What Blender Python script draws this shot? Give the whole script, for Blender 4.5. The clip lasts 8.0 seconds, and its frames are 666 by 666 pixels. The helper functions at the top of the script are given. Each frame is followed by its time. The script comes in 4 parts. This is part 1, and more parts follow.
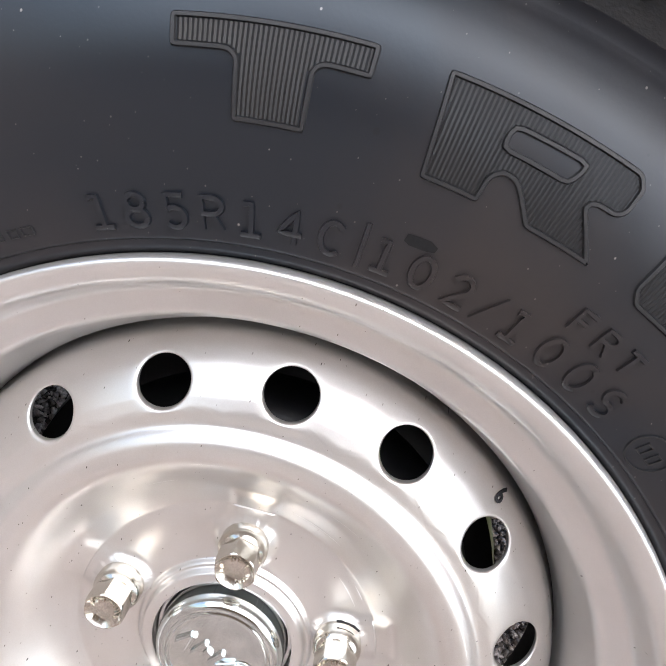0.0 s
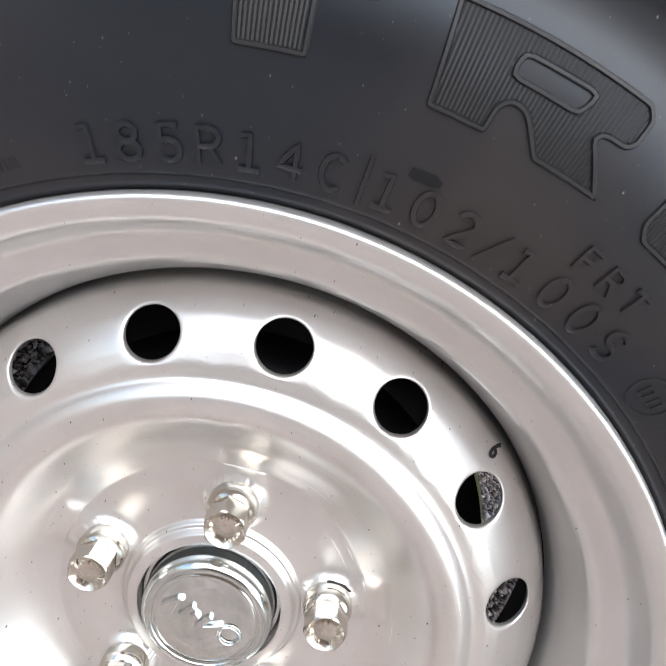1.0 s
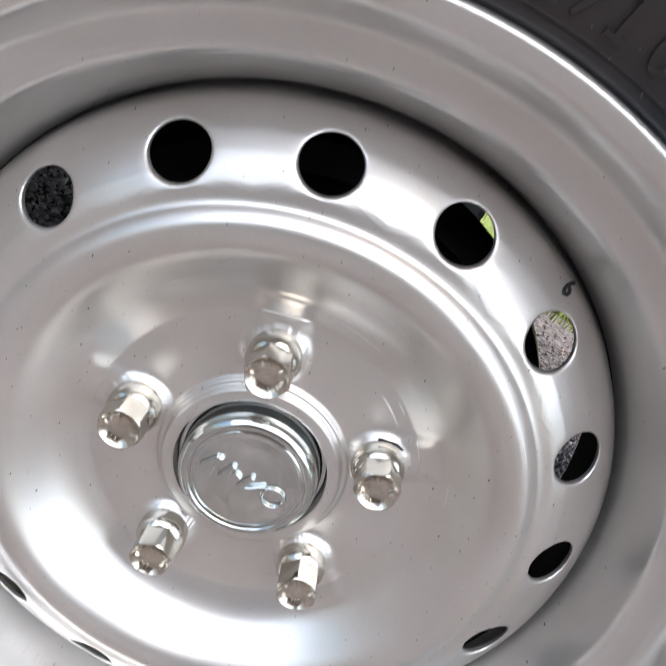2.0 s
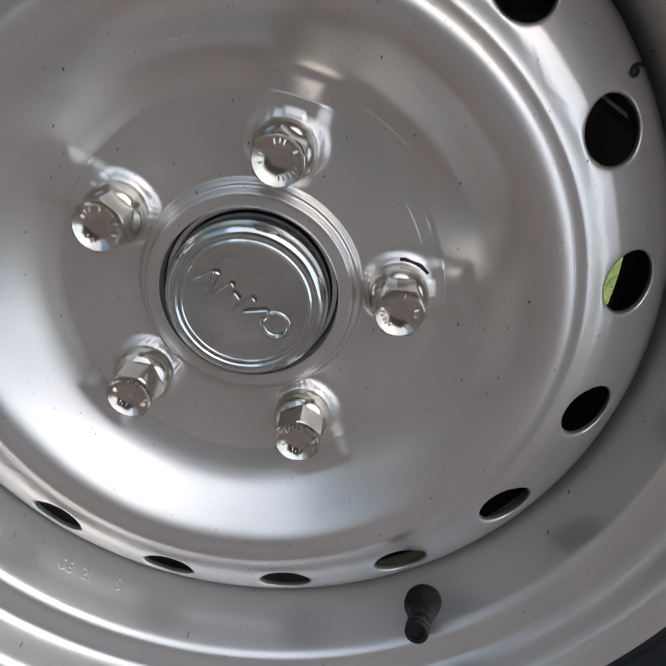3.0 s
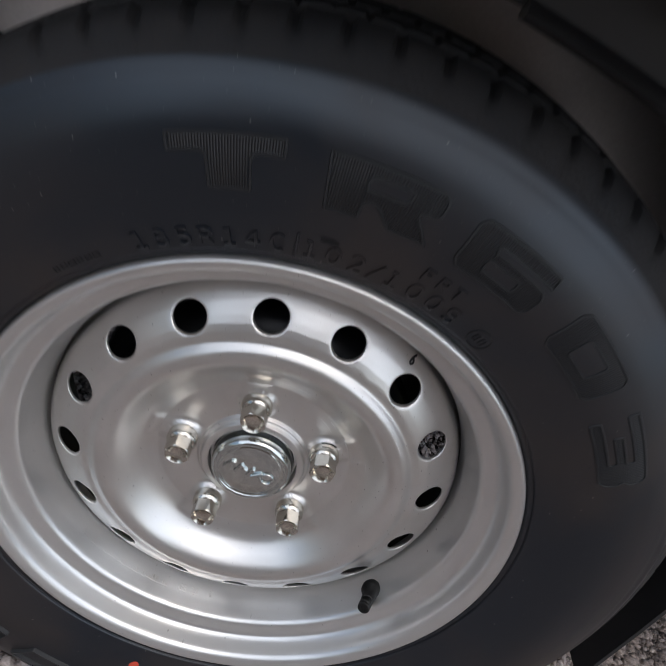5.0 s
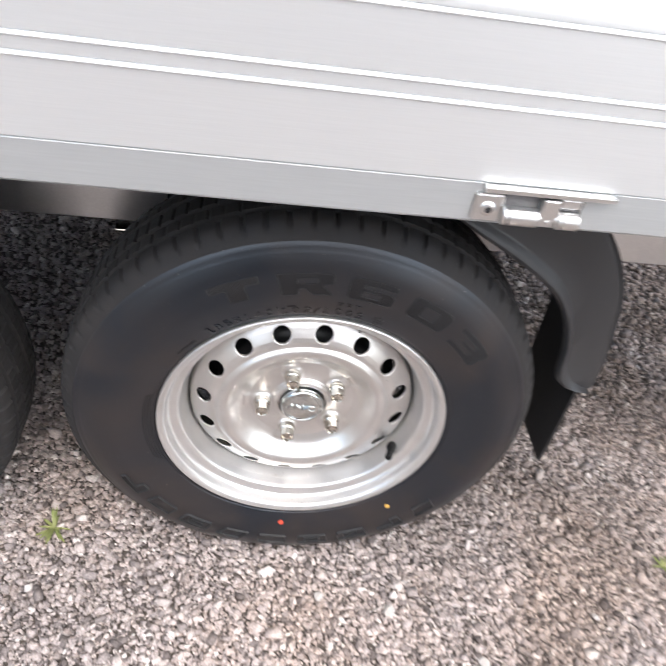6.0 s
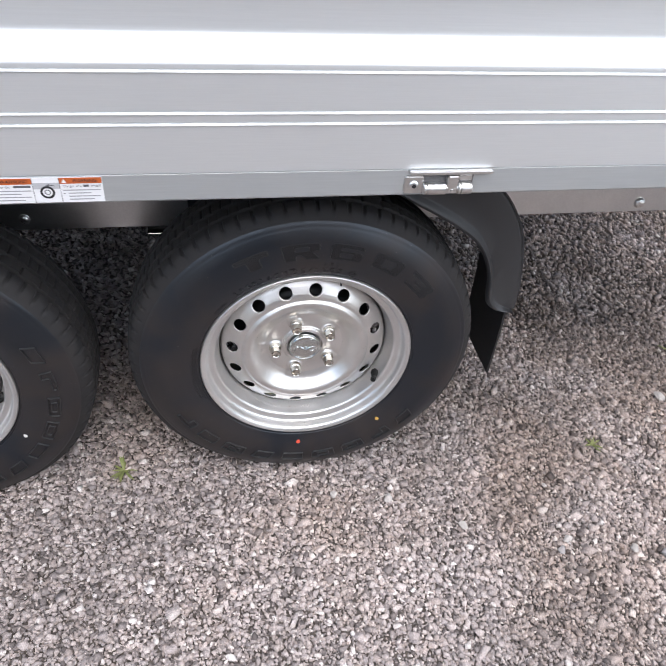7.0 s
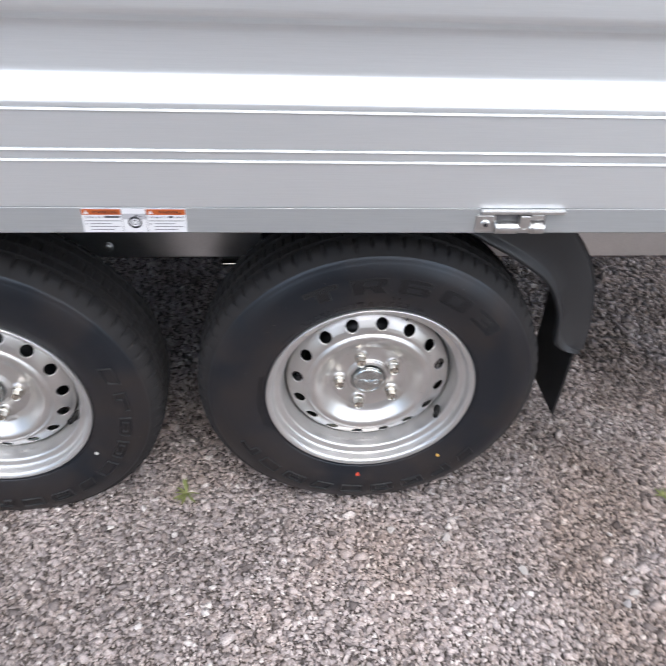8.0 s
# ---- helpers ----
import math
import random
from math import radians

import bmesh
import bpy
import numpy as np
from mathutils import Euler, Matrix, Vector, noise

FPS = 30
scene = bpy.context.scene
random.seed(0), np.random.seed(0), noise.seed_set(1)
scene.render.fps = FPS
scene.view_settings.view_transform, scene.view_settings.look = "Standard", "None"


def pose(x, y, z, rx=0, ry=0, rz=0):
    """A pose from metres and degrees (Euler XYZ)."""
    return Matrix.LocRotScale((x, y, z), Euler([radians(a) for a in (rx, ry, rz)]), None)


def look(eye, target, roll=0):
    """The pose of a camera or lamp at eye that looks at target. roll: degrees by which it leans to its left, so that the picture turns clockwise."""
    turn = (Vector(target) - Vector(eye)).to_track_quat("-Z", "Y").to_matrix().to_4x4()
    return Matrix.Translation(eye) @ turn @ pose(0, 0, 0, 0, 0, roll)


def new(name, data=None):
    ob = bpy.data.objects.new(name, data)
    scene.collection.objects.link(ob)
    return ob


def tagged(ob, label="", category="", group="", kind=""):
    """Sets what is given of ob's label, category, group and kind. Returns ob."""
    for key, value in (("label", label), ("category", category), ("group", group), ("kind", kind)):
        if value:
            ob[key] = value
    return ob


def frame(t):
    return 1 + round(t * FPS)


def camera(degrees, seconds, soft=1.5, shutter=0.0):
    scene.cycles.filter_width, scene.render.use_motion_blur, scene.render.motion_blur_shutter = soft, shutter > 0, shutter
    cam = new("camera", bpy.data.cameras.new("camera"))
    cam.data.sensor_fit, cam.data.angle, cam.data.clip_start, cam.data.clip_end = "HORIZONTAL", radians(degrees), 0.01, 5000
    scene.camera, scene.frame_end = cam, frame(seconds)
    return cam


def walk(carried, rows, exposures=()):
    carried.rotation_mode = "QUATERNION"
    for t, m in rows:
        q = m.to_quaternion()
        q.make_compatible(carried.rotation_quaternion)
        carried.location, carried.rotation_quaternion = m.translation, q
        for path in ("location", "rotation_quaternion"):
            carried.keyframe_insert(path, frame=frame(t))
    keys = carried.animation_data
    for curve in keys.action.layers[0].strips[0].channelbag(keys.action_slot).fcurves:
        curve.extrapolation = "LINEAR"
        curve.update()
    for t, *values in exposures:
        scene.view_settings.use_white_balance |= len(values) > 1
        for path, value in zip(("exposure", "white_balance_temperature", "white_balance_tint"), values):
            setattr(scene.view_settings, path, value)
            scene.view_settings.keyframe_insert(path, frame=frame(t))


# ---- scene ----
HUB = 0.315        # height of the wheel hub over the gravel
cam = camera(53.03, 8.0, soft=1.1, shutter=0.3)


def view(x, y, z, yaw, pitch, roll):
    """Pose from a place relative to the hub and the turn of the camera in degrees."""
    a, b = radians(yaw), radians(pitch)
    eye = Vector((x, y, z + HUB))
    ahead = Vector((-math.sin(a) * math.cos(b), math.cos(a) * math.cos(b), math.sin(b)))
    return look(eye, eye + ahead, roll)


walk(cam, [
    (0.0, view(-0.0590, -0.2119, 0.2397, -4.53, -16.85, 33.87)),
    (0.5, view(-0.0590, -0.2120, 0.2316, -5.02, -16.13, 34.27)),
    (0.8, view(-0.0592, -0.2113, 0.2273, -5.86, -16.23, 34.40)),
    (1.0, view(-0.0574, -0.2111, 0.2201, -7.09, -16.09, 34.73)),
    (1.2, view(-0.0565, -0.2085, 0.2127, -7.35, -16.69, 35.17)),
    (1.5, view(-0.0532, -0.2029, 0.2050, -7.82, -18.88, 34.15)),
    (1.7, view(-0.0455, -0.2002, 0.1913, -7.47, -19.92, 33.96)),
    (1.8, view(-0.0487, -0.2006, 0.1847, -8.40, -19.67, 34.54)),
    (2.0, view(-0.0429, -0.1951, 0.1727, -9.17, -21.74, 34.69)),
    (2.2, view(-0.0396, -0.1954, 0.1591, -9.78, -22.13, 34.85)),
    (3.3, view(-0.0136, -0.1815, 0.0917, -14.02, -22.00, 39.23)),
    (3.5, view(-0.0146, -0.1802, 0.0900, -15.15, -21.96, 39.35)),
    (3.8, view(-0.0127, -0.1836, 0.0976, -14.01, -24.00, 39.89)),
    (4.0, view(-0.0231, -0.2055, 0.1159, -11.98, -25.46, 38.95)),
    (4.2, view(-0.0320, -0.2205, 0.1455, -12.32, -26.08, 38.83)),
    (4.3, view(-0.0420, -0.2295, 0.1670, -14.75, -27.55, 39.05)),
    (4.5, view(-0.0482, -0.2570, 0.2122, -13.26, -29.49, 35.85)),
    (4.7, view(-0.0653, -0.2862, 0.2706, -13.65, -29.56, 33.60)),
    (5.8, view(-0.0938, -0.5176, 0.6345, -6.16, -36.79, 12.57)),
    (5.9, view(-0.0886, -0.5603, 0.6753, -7.61, -40.32, 9.90)),
    (6.0, view(-0.0849, -0.5951, 0.6926, -9.81, -40.62, 10.13)),
    (6.1, view(-0.0830, -0.6255, 0.7146, -12.50, -40.67, 10.52)),
    (6.2, view(-0.0879, -0.6516, 0.7357, -14.97, -40.46, 11.05)),
    (6.3, view(-0.0824, -0.6925, 0.7616, -15.47, -39.83, 10.29)),
    (6.4, view(-0.0889, -0.7270, 0.7793, -16.37, -39.42, 10.19)),
    (6.5, view(-0.0962, -0.7583, 0.7957, -17.06, -38.42, 9.69)),
    (6.6, view(-0.1095, -0.7865, 0.8215, -17.37, -39.54, 9.04)),
    (6.7, view(-0.1170, -0.8102, 0.8322, -16.68, -40.55, 8.12)),
    (6.8, view(-0.1348, -0.8436, 0.8382, -15.13, -40.56, 6.19)),
    (6.9, view(-0.1501, -0.8649, 0.8550, -13.25, -41.32, 4.80)),
    (7.0, view(-0.1560, -0.8826, 0.8507, -12.69, -40.86, 4.97)),
    (7.1, view(-0.1524, -0.8858, 0.8540, -11.14, -40.22, 4.72)),
    (7.2, view(-0.1555, -0.8891, 0.8519, -9.88, -39.28, 4.60)),
    (7.3, view(-0.1545, -0.8942, 0.8626, -8.63, -38.30, 4.61)),
    (7.4, view(-0.1570, -0.8969, 0.8724, -8.07, -38.13, 4.57)),
    (7.5, view(-0.1601, -0.8934, 0.8673, -9.06, -38.47, 4.95)),
    (7.6, view(-0.1599, -0.8934, 0.8608, -9.42, -38.38, 5.12)),
    (7.7, view(-0.1626, -0.8931, 0.8595, -9.89, -38.50, 5.63)),
    (7.8, view(-0.1653, -0.8917, 0.8580, -10.15, -38.46, 5.27)),
    (7.9, view(-0.1654, -0.8923, 0.8602, -8.42, -38.48, 3.66)),
    (8.0, view(-0.1694, -0.8937, 0.8584, -5.89, -38.31, 2.98)),
], exposures=[(0.0, 1.98, 6500, 10), (1.5, 1.74, 6310, 7), (1.8, 1.36, 6270, 7), (2.0, 1.28, 6240, 8), (2.2, 1.08, 6230, 8), (3.3, 0.16, 6150, 8), (4.7, 0.16, 6100, 8), (5.8, 1.55, 6460, 9), (6.2, 1.73, 6430, 9), (6.6, 1.45, 6230, 9), (7.0, 1.17, 6160, 9), (8.0, 1.11, 6120, 9)])

# ---- world and light ----
world = bpy.data.worlds.new("sky")
scene.world = world
world.use_nodes = True
nt = world.node_tree
sky = nt.nodes.new("ShaderNodeTexSky")
sky.sky_type = 'NISHITA'
sky.sun_disc = False
sky.sun_elevation = radians(63)
sky.sun_rotation = radians(163)
sky.air_density, sky.dust_density, sky.ozone_density = 1.0, 3.2, 1.0
nt.links.new(sky.outputs[0], nt.nodes["Background"].inputs[0])
nt.nodes["Background"].inputs[1].default_value = 0.1
sun = new("sun", bpy.data.lights.new("sun", 'SUN'))
sun.data.energy, sun.data.angle, sun.data.color = 1.9, radians(122), (1.0, 0.98, 0.965)
sun.matrix_world = look((0.7, -2.3, 4.8), (0, 0, 0))


# ---- materials ----
def shader(name, color, color2=None, rough=0.5, rough2=None, metal=0.0, scale=60.0, fine=600.0, mix=0.5, bump=0.0, bump_scale=None,
           stretch=(1, 1, 1), spec=0.5, coat=0.0, specks=None, tint_spec=(1, 1, 1), tint_spec2=None, warp=0.0, edge=(0.33, 0.67)):
    m = bpy.data.materials.new(name)
    m.use_nodes = True
    n, l = m.node_tree.nodes, m.node_tree.links
    b = n["Principled BSDF"]
    b.inputs["Metallic"].default_value = metal
    b.inputs["Specular IOR Level"].default_value = spec
    b.inputs["Specular Tint"].default_value = (*tint_spec, 1)
    b.inputs["Coat Weight"].default_value, b.inputs["Coat Roughness"].default_value = coat, 0.12
    tc = n.new("ShaderNodeTexCoord")
    mp = n.new("ShaderNodeMapping")
    mp.inputs["Scale"].default_value = stretch
    l.new(tc.outputs["Object"], mp.inputs[0])
    big = n.new("ShaderNodeTexNoise")
    big.inputs["Scale"].default_value, big.inputs["Detail"].default_value = scale, 5
    big.inputs["Distortion"].default_value = warp
    small = n.new("ShaderNodeTexNoise")
    small.inputs["Scale"].default_value, small.inputs["Detail"].default_value = fine, 3
    l.new(mp.outputs[0], big.inputs[0])
    l.new(mp.outputs[0], small.inputs[0])
    add = n.new("ShaderNodeMath")
    add.operation = 'MULTIPLY_ADD'
    add.inputs[1].default_value = mix
    l.new(small.outputs["Fac"], add.inputs[0])
    half = n.new("ShaderNodeMath")
    half.operation = 'MULTIPLY'
    half.inputs[1].default_value = 1 - mix
    l.new(big.outputs["Fac"], half.inputs[0])
    l.new(half.outputs[0], add.inputs[2])
    ramp = n.new("ShaderNodeMapRange")
    ramp.inputs["From Min"].default_value, ramp.inputs["From Max"].default_value = edge
    l.new(add.outputs[0], ramp.inputs[0])
    fac = ramp.outputs[0]
    c2 = color2 or tuple(c * 0.85 for c in color)
    mx = n.new("ShaderNodeMix")
    mx.data_type = 'RGBA'
    mx.inputs["A"].default_value = (*c2, 1)
    mx.inputs["B"].default_value = (*color, 1)
    l.new(fac, mx.inputs["Factor"])
    if tint_spec2:
        sheen = n.new("ShaderNodeMix")
        sheen.data_type = 'RGBA'
        sheen.inputs["A"].default_value, sheen.inputs["B"].default_value = (*tint_spec2, 1), (*tint_spec, 1)
        l.new(fac, sheen.inputs["Factor"])
        l.new(sheen.outputs["Result"], b.inputs["Specular Tint"])
    out = mx.outputs["Result"]
    for across, along, size, tint, keep in specks or ():    # flecks on faces that look along y: cells per metre, size in cells, share kept
        vo = n.new("ShaderNodeTexVoronoi")
        vo.voronoi_dimensions = '2D'
        vo.inputs["Scale"].default_value = 1.0
        flat_map = n.new("ShaderNodeMapping")
        flat_map.inputs["Rotation"].default_value = (math.pi / 2, 0, 0.16)
        vm = n.new("ShaderNodeMapping")
        vm.inputs["Scale"].default_value = (across, along, 1)
        l.new(tc.outputs["Object"], flat_map.inputs[0])
        l.new(flat_map.outputs[0], vm.inputs[0])
        l.new(vm.outputs[0], vo.inputs[0])
        pick = n.new("ShaderNodeSeparateColor")
        l.new(vo.outputs["Color"], pick.inputs[0])
        grow = n.new("ShaderNodeMath")
        grow.operation = 'MULTIPLY_ADD'
        grow.inputs[1].default_value, grow.inputs[2].default_value = size * 0.7, size * 0.3
        l.new(pick.outputs[1], grow.inputs[0])
        low = n.new("ShaderNodeMath")
        low.operation = 'MULTIPLY'
        low.inputs[1].default_value = 0.55
        l.new(grow.outputs[0], low.inputs[0])
        cut = n.new("ShaderNodeMapRange")
        l.new(grow.outputs[0], cut.inputs["From Min"])
        l.new(low.outputs[0], cut.inputs["From Max"])
        l.new(vo.outputs["Distance"], cut.inputs[0])
        some = n.new("ShaderNodeMath")
        some.operation = 'GREATER_THAN'
        some.inputs[1].default_value = 1 - keep
        l.new(pick.outputs[0], some.inputs[0])
        both = n.new("ShaderNodeMath")
        both.operation = 'MULTIPLY'
        l.new(cut.outputs[0], both.inputs[0])
        l.new(some.outputs[0], both.inputs[1])
        sm = n.new("ShaderNodeMix")
        sm.data_type = 'RGBA'
        l.new(both.outputs[0], sm.inputs["Factor"])
        l.new(out, sm.inputs["A"])
        sm.inputs["B"].default_value = (*tint, 1)
        out = sm.outputs["Result"]
    l.new(out, b.inputs["Base Color"])
    rr = n.new("ShaderNodeMapRange")
    rr.inputs["To Min"].default_value, rr.inputs["To Max"].default_value = rough2 if rough2 is not None else rough * 1.2, rough
    l.new(fac, rr.inputs[0])
    l.new(rr.outputs[0], b.inputs["Roughness"])
    if bump:
        bp = n.new("ShaderNodeBump")
        bp.inputs["Strength"].default_value = 1.0
        bp.inputs["Distance"].default_value = bump
        l.new((small if bump_scale is None else big).outputs["Fac"], bp.inputs["Height"])
        l.new(bp.outputs[0], b.inputs["Normal"])
    return m


silver = shader("silver_wheel_paint", (0.71, 0.70, 0.685), (0.60, 0.578, 0.55), rough=0.30, rough2=0.36, metal=0.84, scale=16, fine=1800, mix=0.25, bump=0.00022, bump_scale=1,
                specks=((100, 42, 0.034, (0.10, 0.09, 0.085), 0.4), (80, 60, 0.026, (0.12, 0.11, 0.1), 0.4), (140, 70, 0.05, (0.42, 0.4, 0.37), 0.5)), coat=0.12)
rim_paint = shader("silver_rim_paint", (0.70, 0.695, 0.685), (0.63, 0.625, 0.61), rough=0.31, rough2=0.37, metal=0.82, scale=25, fine=1800, mix=0.35, bump=0.00002,
                   specks=((100, 42, 0.03, (0.16, 0.15, 0.14), 0.2), (80, 60, 0.024, (0.16, 0.15, 0.14), 0.25)), coat=0.1)
zinc = shader("zinc_plating", (0.68, 0.65, 0.59), (0.56, 0.53, 0.47), rough=0.13, rough2=0.22, metal=1.0, scale=60, fine=400, mix=0.15)
cap_zinc = shader("blue_zinc_cap", (0.62, 0.65, 0.64), (0.57, 0.6, 0.59), rough=0.07, rough2=0.17, metal=1.0, scale=55, mix=0.4, fine=900, bump=0.00001, bump_scale=1, specks=((520, 60, 0.06, (0.36, 0.37, 0.36), 0.5), (900, 90, 0.1, (0.85, 0.87, 0.87), 0.5), (90, 640, 0.07, (0.8, 0.82, 0.82), 0.45)))
rubber = shader("tyre_rubber", (0.0082, 0.0092, 0.0125), (0.0235, 0.0185, 0.0168), rough=0.33, rough2=0.46, scale=7, warp=0.6, edge=(0.36, 0.62), fine=700, mix=0.015, bump=0.00003, spec=0.64, tint_spec=(0.79, 0.9, 1.0), tint_spec2=(0.84, 0.88, 0.94),
                specks=((75, 60, 0.036, (0.24, 0.22, 0.2), 0.16), (150, 120, 0.05, (0.11, 0.10, 0.09), 0.35), (40, 33, 0.05, (0.007, 0.007, 0.007), 0.2)))
worn_rubber = shader("worn_rubber", (0.019, 0.0195, 0.021), (0.012, 0.013, 0.015), rough=0.45, rough2=0.55, scale=60, fine=700, mix=0.4, spec=0.55)
# ridge rubber is lighter in colour to paint in sky glints on the raised edges
ridge_rubber = shader("highlit_ridge_rubber", (0.03, 0.03, 0.031), (0.018, 0.019, 0.02), rough=0.34, rough2=0.44, scale=60, fine=700, mix=0.4, spec=0.8)
shaded_barrel = shader("shaded_barrel_paint", (0.03, 0.027, 0.025), (0.018, 0.017, 0.016), rough=0.7, scale=40, fine=500, bump=0.0001)
ribbed_rubber = shader("ribbed_rubber", (0.0085, 0.009, 0.0105), (0.0125, 0.012, 0.0125), rough=0.46, rough2=0.56, scale=60, fine=700, mix=0.3, spec=0.4)
tread_rubber = shader("tread_rubber", (0.0105, 0.0108, 0.0125), (0.027, 0.024, 0.0225), rough=0.65, rough2=0.85, scale=30, fine=400, bump=0.0004)
plastic = shader("black_plastic", (0.028, 0.028, 0.03), (0.036, 0.036, 0.037), rough=0.42, rough2=0.5, scale=20, fine=1500, bump=0.00005)
flap_rubber = shader("flap_rubber", (0.012, 0.012, 0.013), (0.022, 0.02, 0.02), rough=0.6, scale=20, fine=500, bump=0.0001)
valve_rubber = shader("valve_rubber", (0.007, 0.007, 0.007), rough=0.42, scale=100, fine=900, bump=0.0001, spec=0.3)
alu = shader("brushed_aluminium", (0.782, 0.802, 0.808), (0.732, 0.752, 0.758), rough=0.45, rough2=0.52, metal=0.75, scale=8, fine=700, mix=0.4, bump=0.000008, stretch=(0.03, 1, 1))
alu_rail = shader("anodised_rail", (0.578, 0.604, 0.612), (0.52, 0.545, 0.552), rough=0.48, rough2=0.55, metal=0.75, scale=10, fine=500, mix=0.4, bump=0.00001, stretch=(0.04, 1, 1))
beam_zinc = shader("galvanised_beam", (0.75, 0.76, 0.765), (0.66, 0.67, 0.675), rough=0.3, rough2=0.38, metal=1.0, scale=20, fine=300, bump=0.000006)
galv = shader("galvanised_steel", (0.82, 0.82, 0.81), (0.74, 0.745, 0.74), rough=0.26, rough2=0.34, metal=1.0, scale=20, fine=300, bump=0.00001)
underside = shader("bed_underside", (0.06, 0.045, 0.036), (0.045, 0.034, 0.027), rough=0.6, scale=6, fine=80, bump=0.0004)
latch_zinc = shader("bright_zinc", (0.78, 0.78, 0.77), (0.7, 0.7, 0.69), rough=0.28, rough2=0.36, metal=1.0, scale=50, fine=500, mix=0.2)
dull_steel = shader("dull_steel", (0.22, 0.22, 0.225), (0.16, 0.16, 0.165), rough=0.5, metal=0.9, scale=80, fine=500)
scuff_black = shader("scuff_mark", (0.004, 0.004, 0.005), rough=0.85, scale=200, fine=900)
flange_shade = shader("shaded_flange_steel", (0.009, 0.009, 0.009), rough=0.9, scale=40, fine=400, spec=0.12)
dark_iron = shader("brake_drum_paint", (0.011, 0.0115, 0.0145), (0.008, 0.008, 0.0095), rough=0.4, scale=60, fine=500, bump=0.0001)
white_paint = shader("white_dot_paint", (0.75, 0.73, 0.7), (0.6, 0.58, 0.55), rough=0.6, scale=300, fine=2000)
red_paint = shader("red_dot_paint", (0.6, 0.07, 0.035), (0.42, 0.055, 0.03), rough=0.6, scale=300, fine=2000)
yellow_paint = shader("yellow_dot_paint", (0.62, 0.38, 0.08), (0.5, 0.3, 0.07), rough=0.6, scale=300, fine=2000)
ink = shader("black_marker", (0.015, 0.015, 0.018), rough=0.5, scale=300, fine=2000)
white_film = shader("white_sticker_film", (0.8, 0.8, 0.81), (0.74, 0.74, 0.75), rough=0.35, scale=60, fine=400)
orange_film = shader("orange_sticker_print", (0.52, 0.12, 0.03), (0.44, 0.1, 0.025), rough=0.35, scale=60, fine=400)
pale_grey_film = shader("pale_sticker_print", (0.36, 0.36, 0.37), rough=0.4, scale=60, fine=400)
light_grey_film = shader("light_sticker_print", (0.5, 0.5, 0.52), rough=0.4, scale=60, fine=400)
grey_film = shader("grey_sticker_print", (0.12, 0.12, 0.13), rough=0.4, scale=60, fine=400)


# ---- building helpers ----
def part(name, bm, material, parent=None, label="", smooth=True, angle=35):
    me = bpy.data.meshes.new(name)
    bmesh.ops.recalc_face_normals(bm, faces=bm.faces)
    bm.to_mesh(me)
    bm.free()
    return link(name, me, material, parent, label, smooth, angle)


def link(name, me, material, parent=None, label="", smooth=True, angle=35):
    if material and not me.materials:
        me.materials.append(material)
    if smooth:
        me.polygons.foreach_set("use_smooth", [True] * len(me.polygons))
        me.set_sharp_from_angle(angle=radians(angle))
    ob = new(name, me)
    if parent:
        ob.parent = parent
    return tagged(ob, label) if label else ob


def raw(name, verts, faces, material, parent=None, label="", smooth=True, angle=35):
    me = bpy.data.meshes.new(name)
    me.from_pydata(verts, [], faces)
    me.update()
    return link(name, me, material, parent, label, smooth, angle)


def box(bm, x0, x1, y0, y1, z0, z1, bevel=0.0, seg=2):
    m = Matrix.LocRotScale(((x0 + x1) / 2, (y0 + y1) / 2, (z0 + z1) / 2), None, (abs(x1 - x0), abs(y1 - y0), abs(z1 - z0)))
    vs = bmesh.ops.create_cube(bm, size=1, matrix=m)["verts"]
    if bevel:
        es = {e for v in vs for e in v.link_edges}
        bmesh.ops.bevel(bm, geom=list(es), offset=bevel, segments=seg, affect='EDGES')
    return bm


def spin(profile, n=192, closed=False, wave=None):
    """Vertices and faces of a turned form about the y axis from (radius, y) pairs. wave(radius, y, angle) may shift y or the radius."""
    verts, faces = [], []
    k = len(profile)
    for i in range(n):
        a = 2 * math.pi * i / n
        for r, y in profile:
            if wave:
                r, y = wave(r, y, a)
            verts.append((r * math.cos(a), y, r * math.sin(a)))
    for i in range(n):
        j = (i + 1) % n
        for q in range(k if closed else k - 1):
            p = (q + 1) % k
            faces.append((i * k + q, i * k + p, j * k + p, j * k + q))
    return verts, faces


def smooth_profile(pts, per=4):
    """A smooth curve through the given (radius, y) pairs."""
    out = []
    n = len(pts)
    for i in range(n - 1):
        p0, p1, p2, p3 = pts[max(i - 1, 0)], pts[i], pts[i + 1], pts[min(i + 2, n - 1)]
        for s in range(per):
            t = s / per
            out.append(tuple(0.5 * (2 * b + (c - a) * t + (2 * a - 5 * b + 4 * c - d) * t * t + (3 * b - a - 3 * c + d) * t ** 3)
                             for a, b, c, d in zip(p0, p1, p2, p3)))
    out.append(pts[-1])
    return out


def lerp_y(profile, r):
    for (r0, y0), (r1, y1) in zip(profile, profile[1:]):
        if min(r0, r1) <= r <= max(r0, r1) and r0 != r1:
            return y0 + (y1 - y0) * (r - r0) / (r1 - r0)
    return profile[0][1]


# ---- trailer ----
trailer = tagged(new("trailer"), "aluminium flatbed trailer with twin axles standing on gravel", "trailer", kind="")

